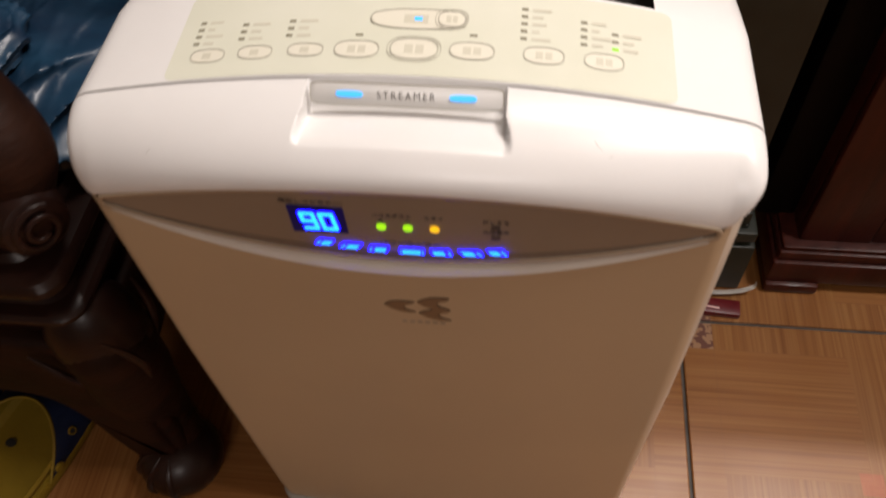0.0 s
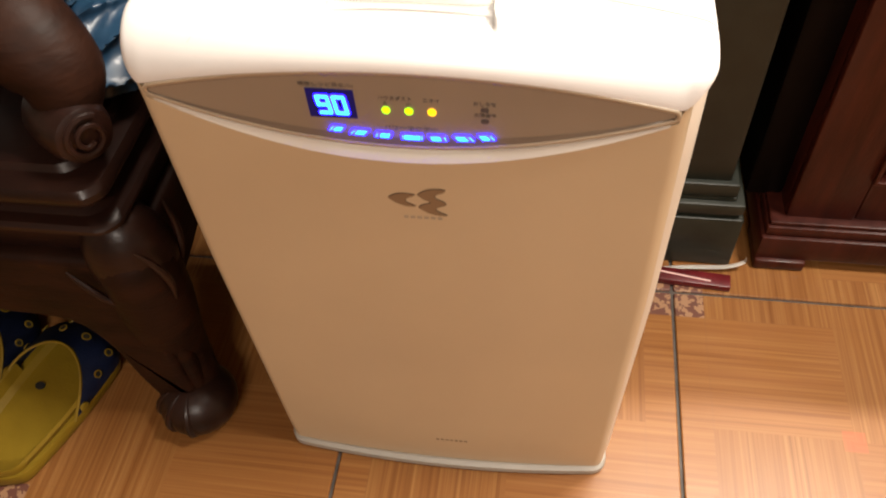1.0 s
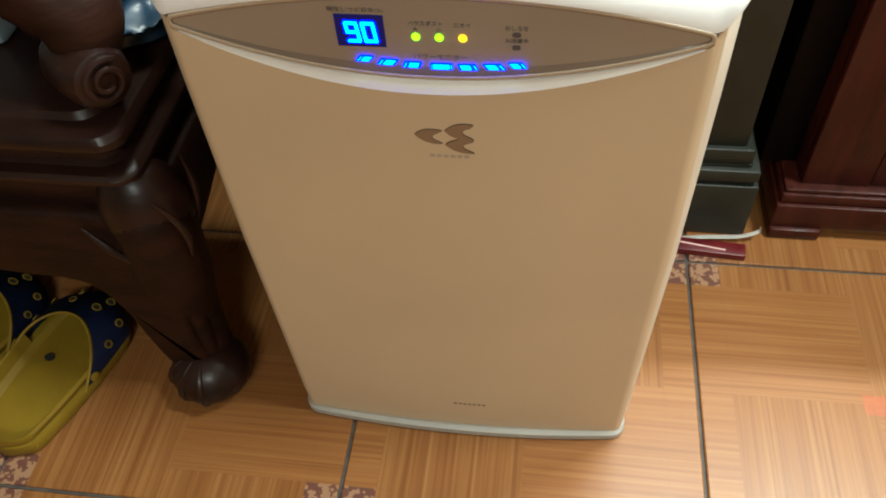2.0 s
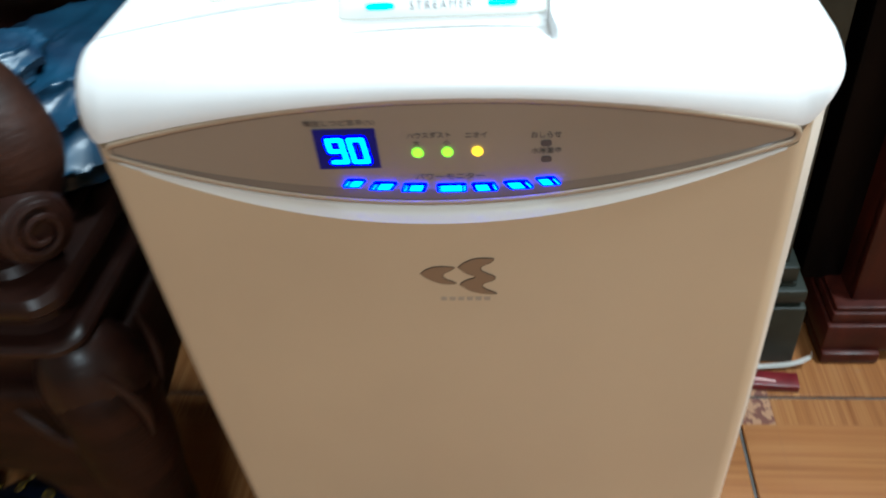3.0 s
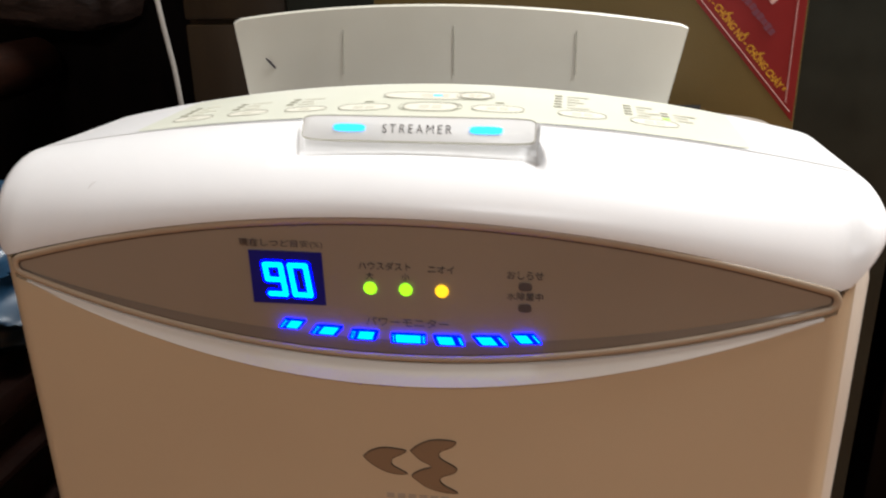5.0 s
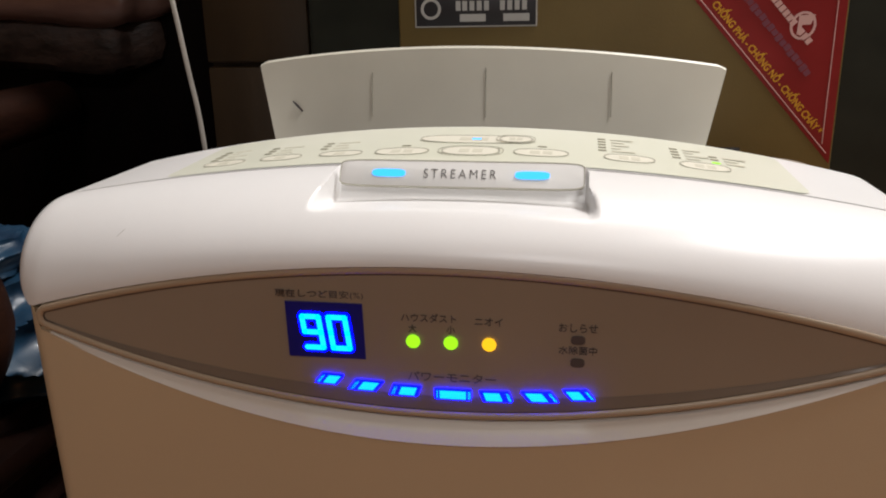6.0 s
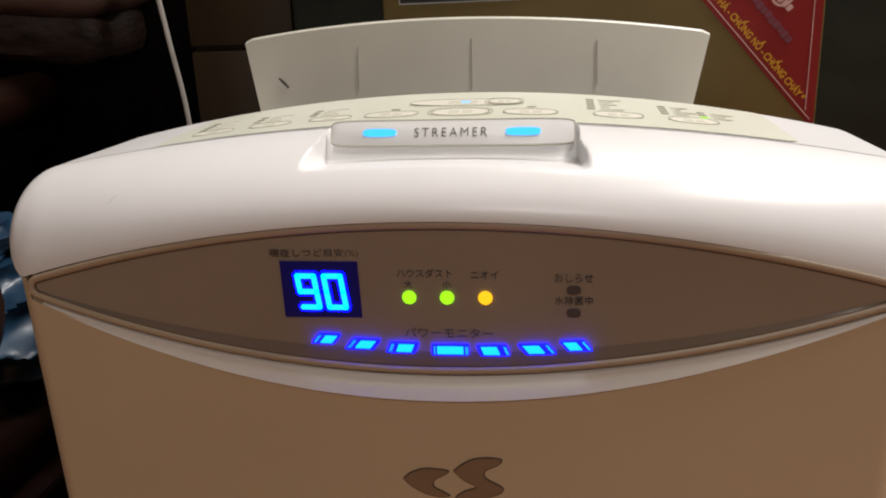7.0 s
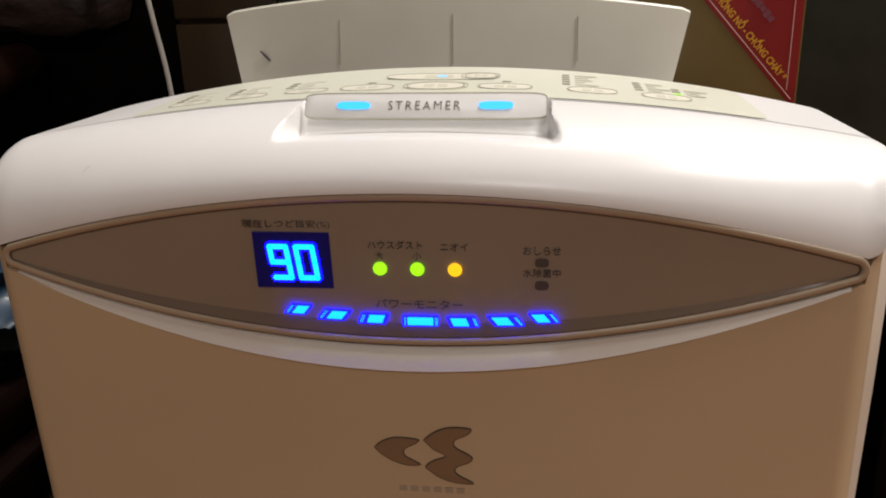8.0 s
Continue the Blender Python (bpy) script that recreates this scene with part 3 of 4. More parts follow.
    for x, mat, txt in ((-0.013, GREEN, "lit green lamp"), (0.0025, GREEN, "lit green lamp"), (0.018, AMBER, "lit amber lamp")):
        part("lamp", disc(0.0029, 0.0029, 0.0007, 24, bevel=0.0002), mat, p, txt, w(x, 0.5412, 0.0003))
    for z in (0.5445, 0.5348):
        part("lamp", disc(0.0028, 0.0018, 0.0004, 24, 3.0), UNLIT, p, "unlit grey lamp", w(0.053, z, 0.0003))
    for x, z, lean, wide in ((-0.0495, 0.5222, -1, 0.0092), (-0.0338, 0.5202, -1, 0.0118), (-0.0170, 0.5190, -0.5, 0.0118), (0.0030, 0.5184, 0, 0.0150), (0.0207, 0.5184, 0.5, 0.0118), (0.0384, 0.5192, 1, 0.0118), (0.0540, 0.5208, 1, 0.0092)):
        h, k = 0.0021, -0.0016 * lean
        hw = wide / 2
        tilt = math.degrees(math.atan((window_low(x + 0.004) - window_low(x - 0.004)) / 0.008)) * 0.5
        holder = part("meter_bar", prism([(-hw + k, h), (hw + k, h), (hw - k, -h), (-hw - k, -h)], 0.0014), BLUE_FRAME, p, "blue lit power meter bar", w(x, z, 0.0012) @ pose(0, 0, 0, 0, -tilt, 0))
        off = 0.0012 * (1 if lean < 0 else -1 if lean > 0 else 0)
        iw = hw * (0.72 if lean == 0 else 0.55)
        part("bar_light", prism([(-iw + off + k * 0.8, h * 0.8), (iw + off + k * 0.8, h * 0.8), (iw + off - k * 0.8, -h * 0.8), (-iw + off - k * 0.8, -h * 0.8)], 0.0003), BLUE_LED, holder, "bright blue light", pose(0, -0.0003, 0))
        for q in (0.82, 0.92) if lean > 0 else (-0.85, -0.72) if lean < 0 else (-0.88, 0.85, 0.93):
            part("bar_line", prism([(hw * q + k * 0.8, h * 0.8), (hw * q + 0.00025 + k * 0.8, h * 0.8), (hw * q + 0.00025 - k * 0.8, -h * 0.8), (hw * q - k * 0.8, -h * 0.8)], 0.0003), BLUE_LED, holder, "", pose(0, -0.0003, 0))
    for text, x, z, width, height in (("現在しつど目安(%)", -0.052, 0.5595, 0.0375, 0.0038), ("ハウスダスト", -0.0065, 0.5514, 0.0225, 0.0036), ("ニオイ", 0.0178, 0.5508, 0.0112, 0.0033), ("大", -0.0132, 0.5467, 0.0034, 0.0034), ("小", 0.0025, 0.5467, 0.0034, 0.0034), ("おしらせ", 0.053, 0.5495, 0.0150, 0.0036), ("水除菌中", 0.053, 0.5400, 0.0150, 0.0036), ("パワーモニター", 0.0025, 0.5256, 0.0365, 0.0040)):
        lettering("window_print", text, height, INK, p, w(x, z, 0.0001), width, "small dark printed characters")
    # emblem of a crescent and a double wing, and faint print under it
    def leaf(pts, shrink=0.0):
        """A smooth closed outline in millimetres, drawn in evenly."""
        loop = [Vector((p.x, p.z)) * 0.001 for p in curve_points([(x, 0, z) for x, z in pts + pts[:1]], 3)][:-1]
        n = len(loop)
        out = []
        for k in range(n):
            d = (loop[(k + 1) % n] - loop[k - 1]).normalized()
            out.append(loop[k] + Vector((d.y, -d.x)) * shrink)
        return prism([(q.x, q.y) for q in out], 0.0004)
    crescent = [(-20.4, 1.4), (-17.5, 4.4), (-12, 6.9), (-6.5, 7.2), (0.2, 6.3), (-1.5, 4.0), (-6.2, 1.2), (-6.4, -2.0), (-3, -4.0), (0.6, -6.4), (-4, -7.3), (-10, -6.2), (-16.5, -2.6)]
    wing = [(1.9, 6.2), (5.5, 9.6), (11, 12.6), (17.5, 13.4), (23.4, 12.6), (21.5, 9.5), (16.6, 7.0), (15.6, 4.6), (17.2, 2.6), (22.2, -0.2), (23.8, -2.2), (22, -4.6), (17.6, -6.4), (15.8, -8.4), (17.6, -11), (23.2, -14.0), (23.4, -15.4), (16, -15.2), (9, -13.0), (5, -10), (2.3, -7.2), (6.5, -3.6), (11.6, -1.4), (6.5, 1.4)]
    for pts in (crescent, wing):
        mark = part("emblem", leaf(pts), EMBLEM_EDGE, p, "bronze leaf-shaped emblem with dark edge", pose(0, -0.0003, 0.4553))
        part("emblem_face", leaf(pts, 0.0005), BROWN_INK, mark, "", pose(0, -0.00025, 0))
    for k in range(6):
        part("faint_bar", box(-0.0018, 0.0018, -0.0003, 0.0002, -0.0013, 0.0013), PALE_INK, p, "", pose(-0.0080 + 0.0052 * k, 0.0, 0.4362))
    for k in range(7):
        part("faint_bar", box(-0.0017, 0.0017, -0.0003, 0.0002, -0.0014, 0.0014), BASE_INK, p, "", pose(-0.004 + 0.0052 * k, 0.0, 0.064))
    return p


BASE_GREY = mottled(material("pale_grey_plastic", (0.45, 0.47, 0.48), 0.45), (0.345, 0.325, 0.290), (0.40, 0.375, 0.335), 20)
FLAP = mottled(material("off_white_flap", (0.62, 0.62, 0.56), 0.4), (0.68, 0.66, 0.565), (0.74, 0.72, 0.62), 16, bump=0.008, bump_scale=700, rough=(0.3, 0.5))
FILM_LIGHT = material("pale_button_film", (0.75, 0.73, 0.62), 0.35)
FILM_SHADE = material("faint_film_print", (0.62, 0.60, 0.49), 0.45)
FILM_MARK = material("olive_film_mark", (0.24, 0.22, 0.15), 0.45)
UNLIT = material("unlit_lamp", (0.075, 0.062, 0.065), 0.35)
STREAM_LED = glowing("sky_blue_lamp", (0.03, 0.42, 1.0), 2.8)
build_purifier()


# ---- the steel safe behind it ----
def build_safe():
    s = thing("safe", "dark green steel safe with khaki door and red corner sticker", "safe", pose(0.059, 0.575, 0))
    part("body", box(-0.242, 0.251, 0.0, 0.40, 0.10, 0.93, 0.006), GREEN_STEEL, s)
    # stepped plinth: three mouldings
    for half, y, z0, z1 in ((0.276, -0.018, 0.0, 0.092), (0.268, -0.012, 0.092, 0.098), (0.273, -0.016, 0.098, 0.117), (0.262, -0.008, 0.117, 0.123), (0.261, -0.008, 0.123, 0.146)):
        part("plinth_step", box(-half, half, y, 0.41, z0, z1, 0.004), GREEN_STEEL, s)
    d = part("door", box(-0.165, 0.161, -0.012, 0.02, 0.17, 0.90, 0.003), KHAKI, s, "khaki hammered steel door")
    plate = part("name_plate", box(-0.0455, 0.0455, -0.0135, -0.0115, -0.0115, 0.0115, 0.0005), PLATE, d, "black and silver name plate", pose(-0.1050, 0, 0.665))
    part("plate_edge", box(-0.0465, 0.0465, -0.0128, -0.0112, -0.0125, 0.0125), PLATE_INK, plate)
    part("plate_emblem", ring_flat(0.0078, 0.0078, 0.0022, 0.0004, 20, 2.0), PLATE_INK, plate, "", pose(-0.034, -0.0135, 0.001))
    for k, (x, wd) in enumerate(((-0.013, 0.0036), (-0.008, 0.0036), (-0.0025, 0.0036), (0.003, 0.0036), (0.0085, 0.0036), (0.0205, 0.0036), (0.026, 0.0036), (0.0315, 0.0036), (0.037, 0.0036))):
        part("plate_bar", box(x - wd / 2, x + wd / 2, -0.0139, -0.0134, -0.0005, 0.0065), PLATE_INK, plate)
    for x in (-0.002, 0.031):
        part("plate_bar", box(x - 0.0098, x + 0.0098, -0.0139, -0.0134, -0.0085, -0.0030), PLATE_INK, plate)
    # red corner sticker: a right triangle with its long side falling to the door's edge
    a, b, c = (0.0265, 0.7010), (0.1590, 0.7010), (0.1590, 0.5500)
    st = part("sticker", prism([c, b, a], 0.0004), RED, d, "red triangular sticker with yellow capital letters", pose(0, -0.0125, 0))
    slope = math.degrees(math.atan2(a[1] - c[1], c[0] - a[0]))
    dirv, nrm = Vector((c[0] - a[0], 0, c[1] - a[1])).normalized(), Vector((a[1] - c[1], 0, c[0] - a[0])).normalized()
    start = Vector((a[0], -0.0003, a[1]))
    length = math.hypot(c[0] - a[0], c[1] - a[1])
    part("sticker_line", swept([start + nrm * 0.003 + dirv * 0.006, start + nrm * 0.003 + dirv * (length - 0.008)], 0.0004, 5), PINK_INK, st)
    part("sticker_line", swept([(0.1525, -0.0003, 0.7), (0.1525, -0.0003, 0.565)], 0.0004, 5), PINK_INK, st)
    lettering("slogan", "CHỐNG PHÁ - CHỐNG NỔ - CHỐNG CHÁY *", 0.0085, YELLOW_INK, st, pose(*(start + nrm * 0.0105 + dirv * (length * 0.575)), 0, slope, 0), length * 0.62, "bold yellow capital letters", weight=0.030)
    for k in range(17):
        o = start + nrm * 0.027 + dirv * (length * (0.30 + 0.0235 * k))
        part("faint_word", box(-0.0019, 0.0019, -0.0004, 0, -0.0026 + 0.0005 * (k % 3), 0.0024 + 0.0006 * (k % 2)), PURPLE_INK, st, "", pose(*o, 0, slope, 0))
    for k in range(10):
        if k != 6:
            o = start + nrm * 0.041 + dirv * (length * (0.395 + 0.0215 * k))
            part("pale_word", box(-0.0017, 0.0017, -0.0004, 0, -0.0024, 0.0024), PINK_INK, st, "", pose(*o, 0, slope, 0))
    part("sticker_emblem", ring_flat(0.0088, 0.0100, 0.0018, 0.0004, 22, 2.0), PINK_INK, st, "", pose(0.1305, -0.0002, 0.650, 0, slope - 30, 0))
    part("sticker_emblem", prism([(-0.005, -0.007), (-0.0025, -0.007), (-0.0015, 0.0), (0.004, 0.0), (0.007, 0.007), (-0.004, 0.0065)], 0.0004), PINK_INK, st, "", pose(0.1315, -0.0005, 0.6505))
    return s


build_safe()


# ---- the red-brown wooden cabinet ----
def build_cabinet():
    c = thing("wooden_cabinet", "dark red-brown varnished wooden cabinet with stepped plinth on short feet", "cabinet", pose(0.42, 0.565, 0))
    part("body", box(-0.028, 0.72, 0.03, 0.45, 0.074, 0.93, 0.004), CAB, c)
    part("side_panel", box(-0.075, -0.026, 0.06, 0.45, 0.074, 0.93, 0.006), GAP_SHADE, c, "side of the cabinet with the gap's shade put into its near-black colour")
    for x0, y0, z0, z1 in ((-0.055, -0.004, 0.016, 0.058), (-0.051, 0.001, 0.058, 0.074), (-0.048, 0.005, 0.074, 0.080)):
        part("plinth_step", box(x0, 0.74, y0, 0.45, z0, z1, 0.004), CAB, c)
    part("foot", box(-0.055, 0.012, -0.010, 0.06, 0.0, 0.018, 0.004), CAB, c, "low wooden foot")
    part("foot", box(0.64, 0.72, -0.010, 0.06, 0.0, 0.018, 0.004), CAB, c, "low wooden foot")
    part("stile", box(-0.028, 0.058, 0.018, 0.034, 0.074, 0.92, 0.004), CAB, c)
    part("rail", box(0.058, 0.64, 0.020, 0.034, 0.074, 0.150, 0.004), CAB, c)
    part("moulding", box(0.056, 0.062, 0.013, 0.03, 0.15, 0.88, 0.002), CAB, c)
    part("moulding", box(0.056, 0.64, 0.013, 0.03, 0.148, 0.154, 0.002), CAB, c)
    dr = part("door_panel", box(0.085, 0.62, 0.014, 0.034, 0.175, 0.86, 0.008), CAB, c)
    return c


build_cabinet()

# board cabinet in the dark behind, left of the safe
brd = thing("brown_cupboard", "plain brown wooden cupboard standing in shadow beside the safe", "cupboard", pose(-0.284, 0.60, 0))
part("body", box(0.0, 0.094, 0.012, 0.42, 0.0, 0.95, 0.002), PLANK, brd)
part("door", box(0.001, 0.093, 0.0, 0.011, 0.625, 0.94, 0.002), PLANK, brd)
part("door", box(0.001, 0.093, 0.0, 0.011, 0.03, 0.621, 0.002), PLANK, brd)

# white cord hanging behind the purifier
cd = link("power_cord", swept(curve_points([(-0.276, 0.50, 0.76), (-0.262, 0.50, 0.70), (-0.252, 0.50, 0.63), (-0.245, 0.50, 0.565), (-0.243, 0.505, 0.40), (-0.246, 0.51, 0.15), (-0.25, 0.515, 0.01)], 8), 0.0019, 8), CORD)
tagged(cd, "thin white electric cord hanging down behind the purifier", "cord")


PALE_BLUE = mottled(material("pale_blue_plastic", (0.25, 0.32, 0.35), 0.4), (0.22, 0.29, 0.32), (0.28, 0.35, 0.38), 20)


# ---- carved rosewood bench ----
# base colours raised to paint in the crest's glossy reflection
SLAB = mottled(material("sheen_brown_slab", (0.2, 0.1, 0.07), 0.25, spec=0.5, coat=0.4), (0.10, 0.050, 0.038), (0.27, 0.155, 0.125), 9, (1, 1, 2), 0.3, 60, (0.14, 0.34))
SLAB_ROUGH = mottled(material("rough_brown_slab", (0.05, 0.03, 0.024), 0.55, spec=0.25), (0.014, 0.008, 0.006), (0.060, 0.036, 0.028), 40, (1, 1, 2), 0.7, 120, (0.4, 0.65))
def build_bench():
    b = thing("carved_bench", "dark carved rosewood bench with moulded seat edge and scrolled arm", "bench", pose(-0.305, 0.25, 0))
    # the seat's front corner is at the origin, the bench runs to -x and +y
    L, D = 1.25, 0.52
    def ring(out, z, r=0.022):
        """A level outline of the seat with rounded corners, drawn out by so much."""
        pts = []
        for cx, cy, a0 in ((out - r, -out + r, 270), (out - r, D - r, 0), (-L - out + r, D - r, 90), (-L - out + r, -out + r, 180)):
            pts += [(cx + r * math.cos(math.radians(a0 + 11.25 * k)), cy + r * math.sin(math.radians(a0 + 11.25 * k)), z) for k in range(9)]
        return pts
    def moulding(name, profile, label=""):
        return part(name, loft([ring(out, z) for out, z in profile]), ROSE, b, label)
    moulding("frieze", ((-0.012, 0.312), (-0.010, 0.340), (-0.004, 0.3575)), "plain frieze under the mouldings")
    moulding("moulding", ((-0.002, 0.358), (0.006, 0.3595), (0.0095, 0.3635), (0.0095, 0.3675), (0.006, 0.3715), (-0.002, 0.373)), "rounded lower moulding")
    moulding("moulding", ((-0.004, 0.3735), (-0.009, 0.377), (-0.010, 0.386), (-0.005, 0.394), (-0.001, 0.3965)), "hollow moulding")
    moulding("seat", ((-0.001, 0.397), (0.007, 0.399), (0.0105, 0.404), (0.0105, 0.411), (0.007, 0.4165), (-0.001, 0.4185), (-0.012, 0.4190), (-0.016, 0.425), (-0.030, 0.425)), "thick seat with rounded edge")
    # aprons that widen into brackets at the legs
    low = curve_points([(0.010, 0, 0.03), (-0.004, 0, 0.065), (-0.010, 0, 0.12), (-0.004, 0, 0.19), (0.008, 0, 0.26), (0.014, 0, 0.315)], 5)
    far = curve_points([(-1.05, 0, 0.240), (-0.7, 0, 0.252), (-0.4, 0, 0.240), (-0.25, 0, 0.222), (-0.17, 0, 0.213), (-0.12, 0, 0.209), (-0.094, 0, 0.196), (-0.077, 0, 0.158), (-0.067, 0, 0.10), (-0.055, 0, 0.055), (-0.040, 0, 0.03)], 5)
    outline = [(q.x, q.z) for q in low] + [(-1.05, 0.315)] + [(q.x, q.z) for q in far]
    part("apron", board(outline, 0.032, 0.009), ROSE_DULL, b, "broad carved apron curving down into the leg", pose(0, -0.004, 0))
    part("apron", board([(x * 0.45, z) for x, z in outline], 0.032, 0.009), ROSE_DULL, b, "broad carved apron curving down into the leg", pose(-0.030, 0, 0, 0, 0, -90))
    # legs: a swelling knee, a curved shank and a claw foot
    def leg(x, y, sx, sy):
        line = curve_points([(x, y, 0.335), (x + 0.010 * sx, y - 0.010 * sy, 0.30), (x + 0.004 * sx, y - 0.006 * sy, 0.22), (x - 0.008 * sx, y + 0.006 * sy, 0.13), (x - 0.004 * sx, y, 0.075), (x, y - 0.010 * sy, 0.03), (x, y - 0.012 * sy, 0.004)], 6)
        prof = [0.020, 0.040, 0.040, 0.033, 0.030, 0.034, 0.034]
        rad = [prof[min(i // 6, 6)] + (prof[min(i // 6 + 1, 6)] - prof[min(i // 6, 6)]) * (i % 6) / 6 for i in range(len(line))]
        lg = part("leg", swept(line, rad, 18), ROSE_DULL, b, "curved cabriole leg")
        knee = bmesh.new()
        bmesh.ops.create_uvsphere(knee, u_segments=28, v_segments=18, radius=1, matrix=Matrix.Translation((x + 0.006 * sx, y - 0.006 * sy, 0.302)) @ Matrix.Diagonal((0.044, 0.040, 0.062, 1)))
        part("knee", knee, ROSE, lg, "smooth swelling knee")
        ball = bmesh.new()
        bmesh.ops.create_uvsphere(ball, u_segments=24, v_segments=14, radius=1, matrix=Matrix.Translation((x + 0.002 * sx, y - 0.020 * sy, 0.038)) @ Matrix.Diagonal((0.047, 0.047, 0.038, 1)))
        part("foot", ball, ROSE, lg, "rounded claw foot")
        for k in range(3):
            a = math.radians(-135 * sy + (34 * k - 18) * sx * sy) if sx > 0 else math.radians(-45 * sy - (34 * k - 18) * sy)
            claw = [Vector((x + 0.002 * sx, y - 0.020 * sy, 0.038)) + Vector((0.046 * math.cos(a) * math.cos(e), 0.046 * math.sin(a) * math.cos(e), 0.037 * math.sin(e))) for e in spaced(-0.75, 1.15, 8)]
            part("claw", swept(claw, [0.0048 * math.sin(0.5 + 2.3 * i / 8) for i in range(9)], 8), ROSE, lg, "carved claw")
        return lg
    near = leg(-0.018, 0.030, 1, 1)
    leg(-0.028, 0.46, 1, -1)
    leg(-1.2, 0.05, -1, 1)
    leg(-1.2, 0.46, -1, -1)
    for pts in (((0.024, -0.016, 0.352), (0.034, -0.010, 0.325), (0.036, -0.004, 0.295), (0.030, 0.0, 0.262)), ((0.026, 0.050, 0.350), (0.030, 0.048, 0.318), (0.026, 0.046, 0.285), (0.016, 0.044, 0.25)), ((-0.066, -0.008, 0.302), (-0.052, -0.010, 0.284), (-0.034, -0.012, 0.266), (-0.010, -0.012, 0.256))):
        ridge = curve_points(pts, 5)
        part("carved_ridge", swept(ridge, [0.0034 * math.sin(math.pi * (i + 0.6) / (len(ridge) + 0.2)) + 0.0006 for i in range(len(ridge))], 8), ROSE, near, "raised carved ridge")
    # arm: a bulging roll that curls down into a drum-like scroll at the seat's corner
    arm_line = curve_points([(-0.016, 0.046, 0.462), (-0.020, 0.058, 0.492), (-0.046, 0.070, 0.518), (-0.095, 0.090, 0.535), (-0.16, 0.13, 0.550), (-0.20, 0.22, 0.565), (-0.20, 0.46, 0.575)], 6)
    prof = [0.026, 0.038, 0.044, 0.042, 0.036, 0.030, 0.026]
    rad = [prof[min(i // 6, 6)] + (prof[min(i // 6 + 1, 6)] - prof[min(i // 6, 6)]) * (i % 6) / 6 for i in range(len(arm_line))]
    arm = part("arm", swept(arm_line, rad, 20), ROSE_DULL, b, "carved bulging arm")
    turned = Matrix.Translation((-0.020, 0.040, 0.4545)) @ Vector((0, -1, 0)).rotation_difference(Vector((0.80, -0.60, 0.06)).normalized()).to_matrix().to_4x4()
    drum = [(0.0, -0.034), (0.020, -0.034), (0.0245, -0.031), (0.026, -0.026), (0.0285, -0.018), (0.0295, 0.0), (0.0280, 0.022), (0.022, 0.036), (0.0, 0.040)]
    scroll = part("scroll", loft([[(r * math.cos(k * math.pi / 14), y, r * math.sin(k * math.pi / 14)) for k in range(28)] for r, y in drum[1:-1]]), ROSE, arm, "drum-shaped carved scroll", turned)
    spiral = [((0.0195 - 0.0135 * k / 40) * math.cos(0.9 + 0.27 * k), -0.0345 - 0.004 * k / 40, (0.0195 - 0.0135 * k / 40) * math.sin(0.9 + 0.27 * k)) for k in range(41)]
    part("spiral", swept(spiral, [0.0034 - 0.0012 * k / 40 for k in range(41)], 8), ROSE, scroll, "raised spiral on the scroll's end")
    post_line = [(-0.112, 0.135, 0.425), (-0.112, 0.135, 0.50), (-0.110, 0.135, 0.56), (-0.108, 0.135, 0.60), (-0.108, 0.135, 0.66), (-0.110, 0.135, 0.70)]
    part("arm_post", swept(post_line, [0.022, 0.026, 0.032, 0.026, 0.034, 0.020], 18), ROSE, b, "turned post of the arm")
    # added near-black panel for the shade behind the bench, with a thick waved crest
    part("shade_back", box(-1.25, 0.024, 0.475, 0.505, 0.43, 1.25, 0.004), GAP_SHADE, b, "added near-black panel standing for the shade behind the bench")
    def crest(levels, mat, label):
        rings = []
        for z, grow in levels:
            ring_pts = []
            for k in range(72):
                a = 2 * math.pi * k / 72
                wav = 0.010 * math.sin(3 * a + 1) + 0.006 * math.sin(7 * a) + 0.004 * math.sin(13 * a + 2)
                c, d = math.cos(a), math.sin(a)
                ring_pts.append((-0.36 + (0.275 + grow + wav) * math.copysign(abs(c) ** 0.7, c), 0.47 + (0.055 + grow + wav * 0.6) * math.copysign(abs(d) ** 0.8, d), z + 0.005 * math.sin(4 * a + 0.6)))
            rings.append(ring_pts)
        part("crest", loft(rings), mat, b, label)
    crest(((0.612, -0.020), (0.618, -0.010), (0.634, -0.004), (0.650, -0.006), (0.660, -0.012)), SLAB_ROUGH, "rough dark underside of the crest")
    crest(((0.655, -0.020), (0.659, -0.004), (0.664, 0.006), (0.672, 0.012), (0.69, 0.014), (0.72, 0.010), (0.78, -0.010)), SLAB, "thick polished crest with waved edge, its sheen put into the colour")
    return b


build_bench()




# ---- pale plastic box on the seat, inside the arm ----
bx = thing("plastic_box", "pale blue-grey plastic box on the bench seat beside the arm", "box", pose(-0.50, 0.40, 0.425))
part("tub", box(-0.09, 0.06, -0.05, 0.06, 0.0, 0.07, 0.008), PALE_BLUE, bx)
part("cover", box(-0.094, 0.064, -0.054, 0.064, 0.0705, 0.082, 0.005), PALE_BLUE, bx)

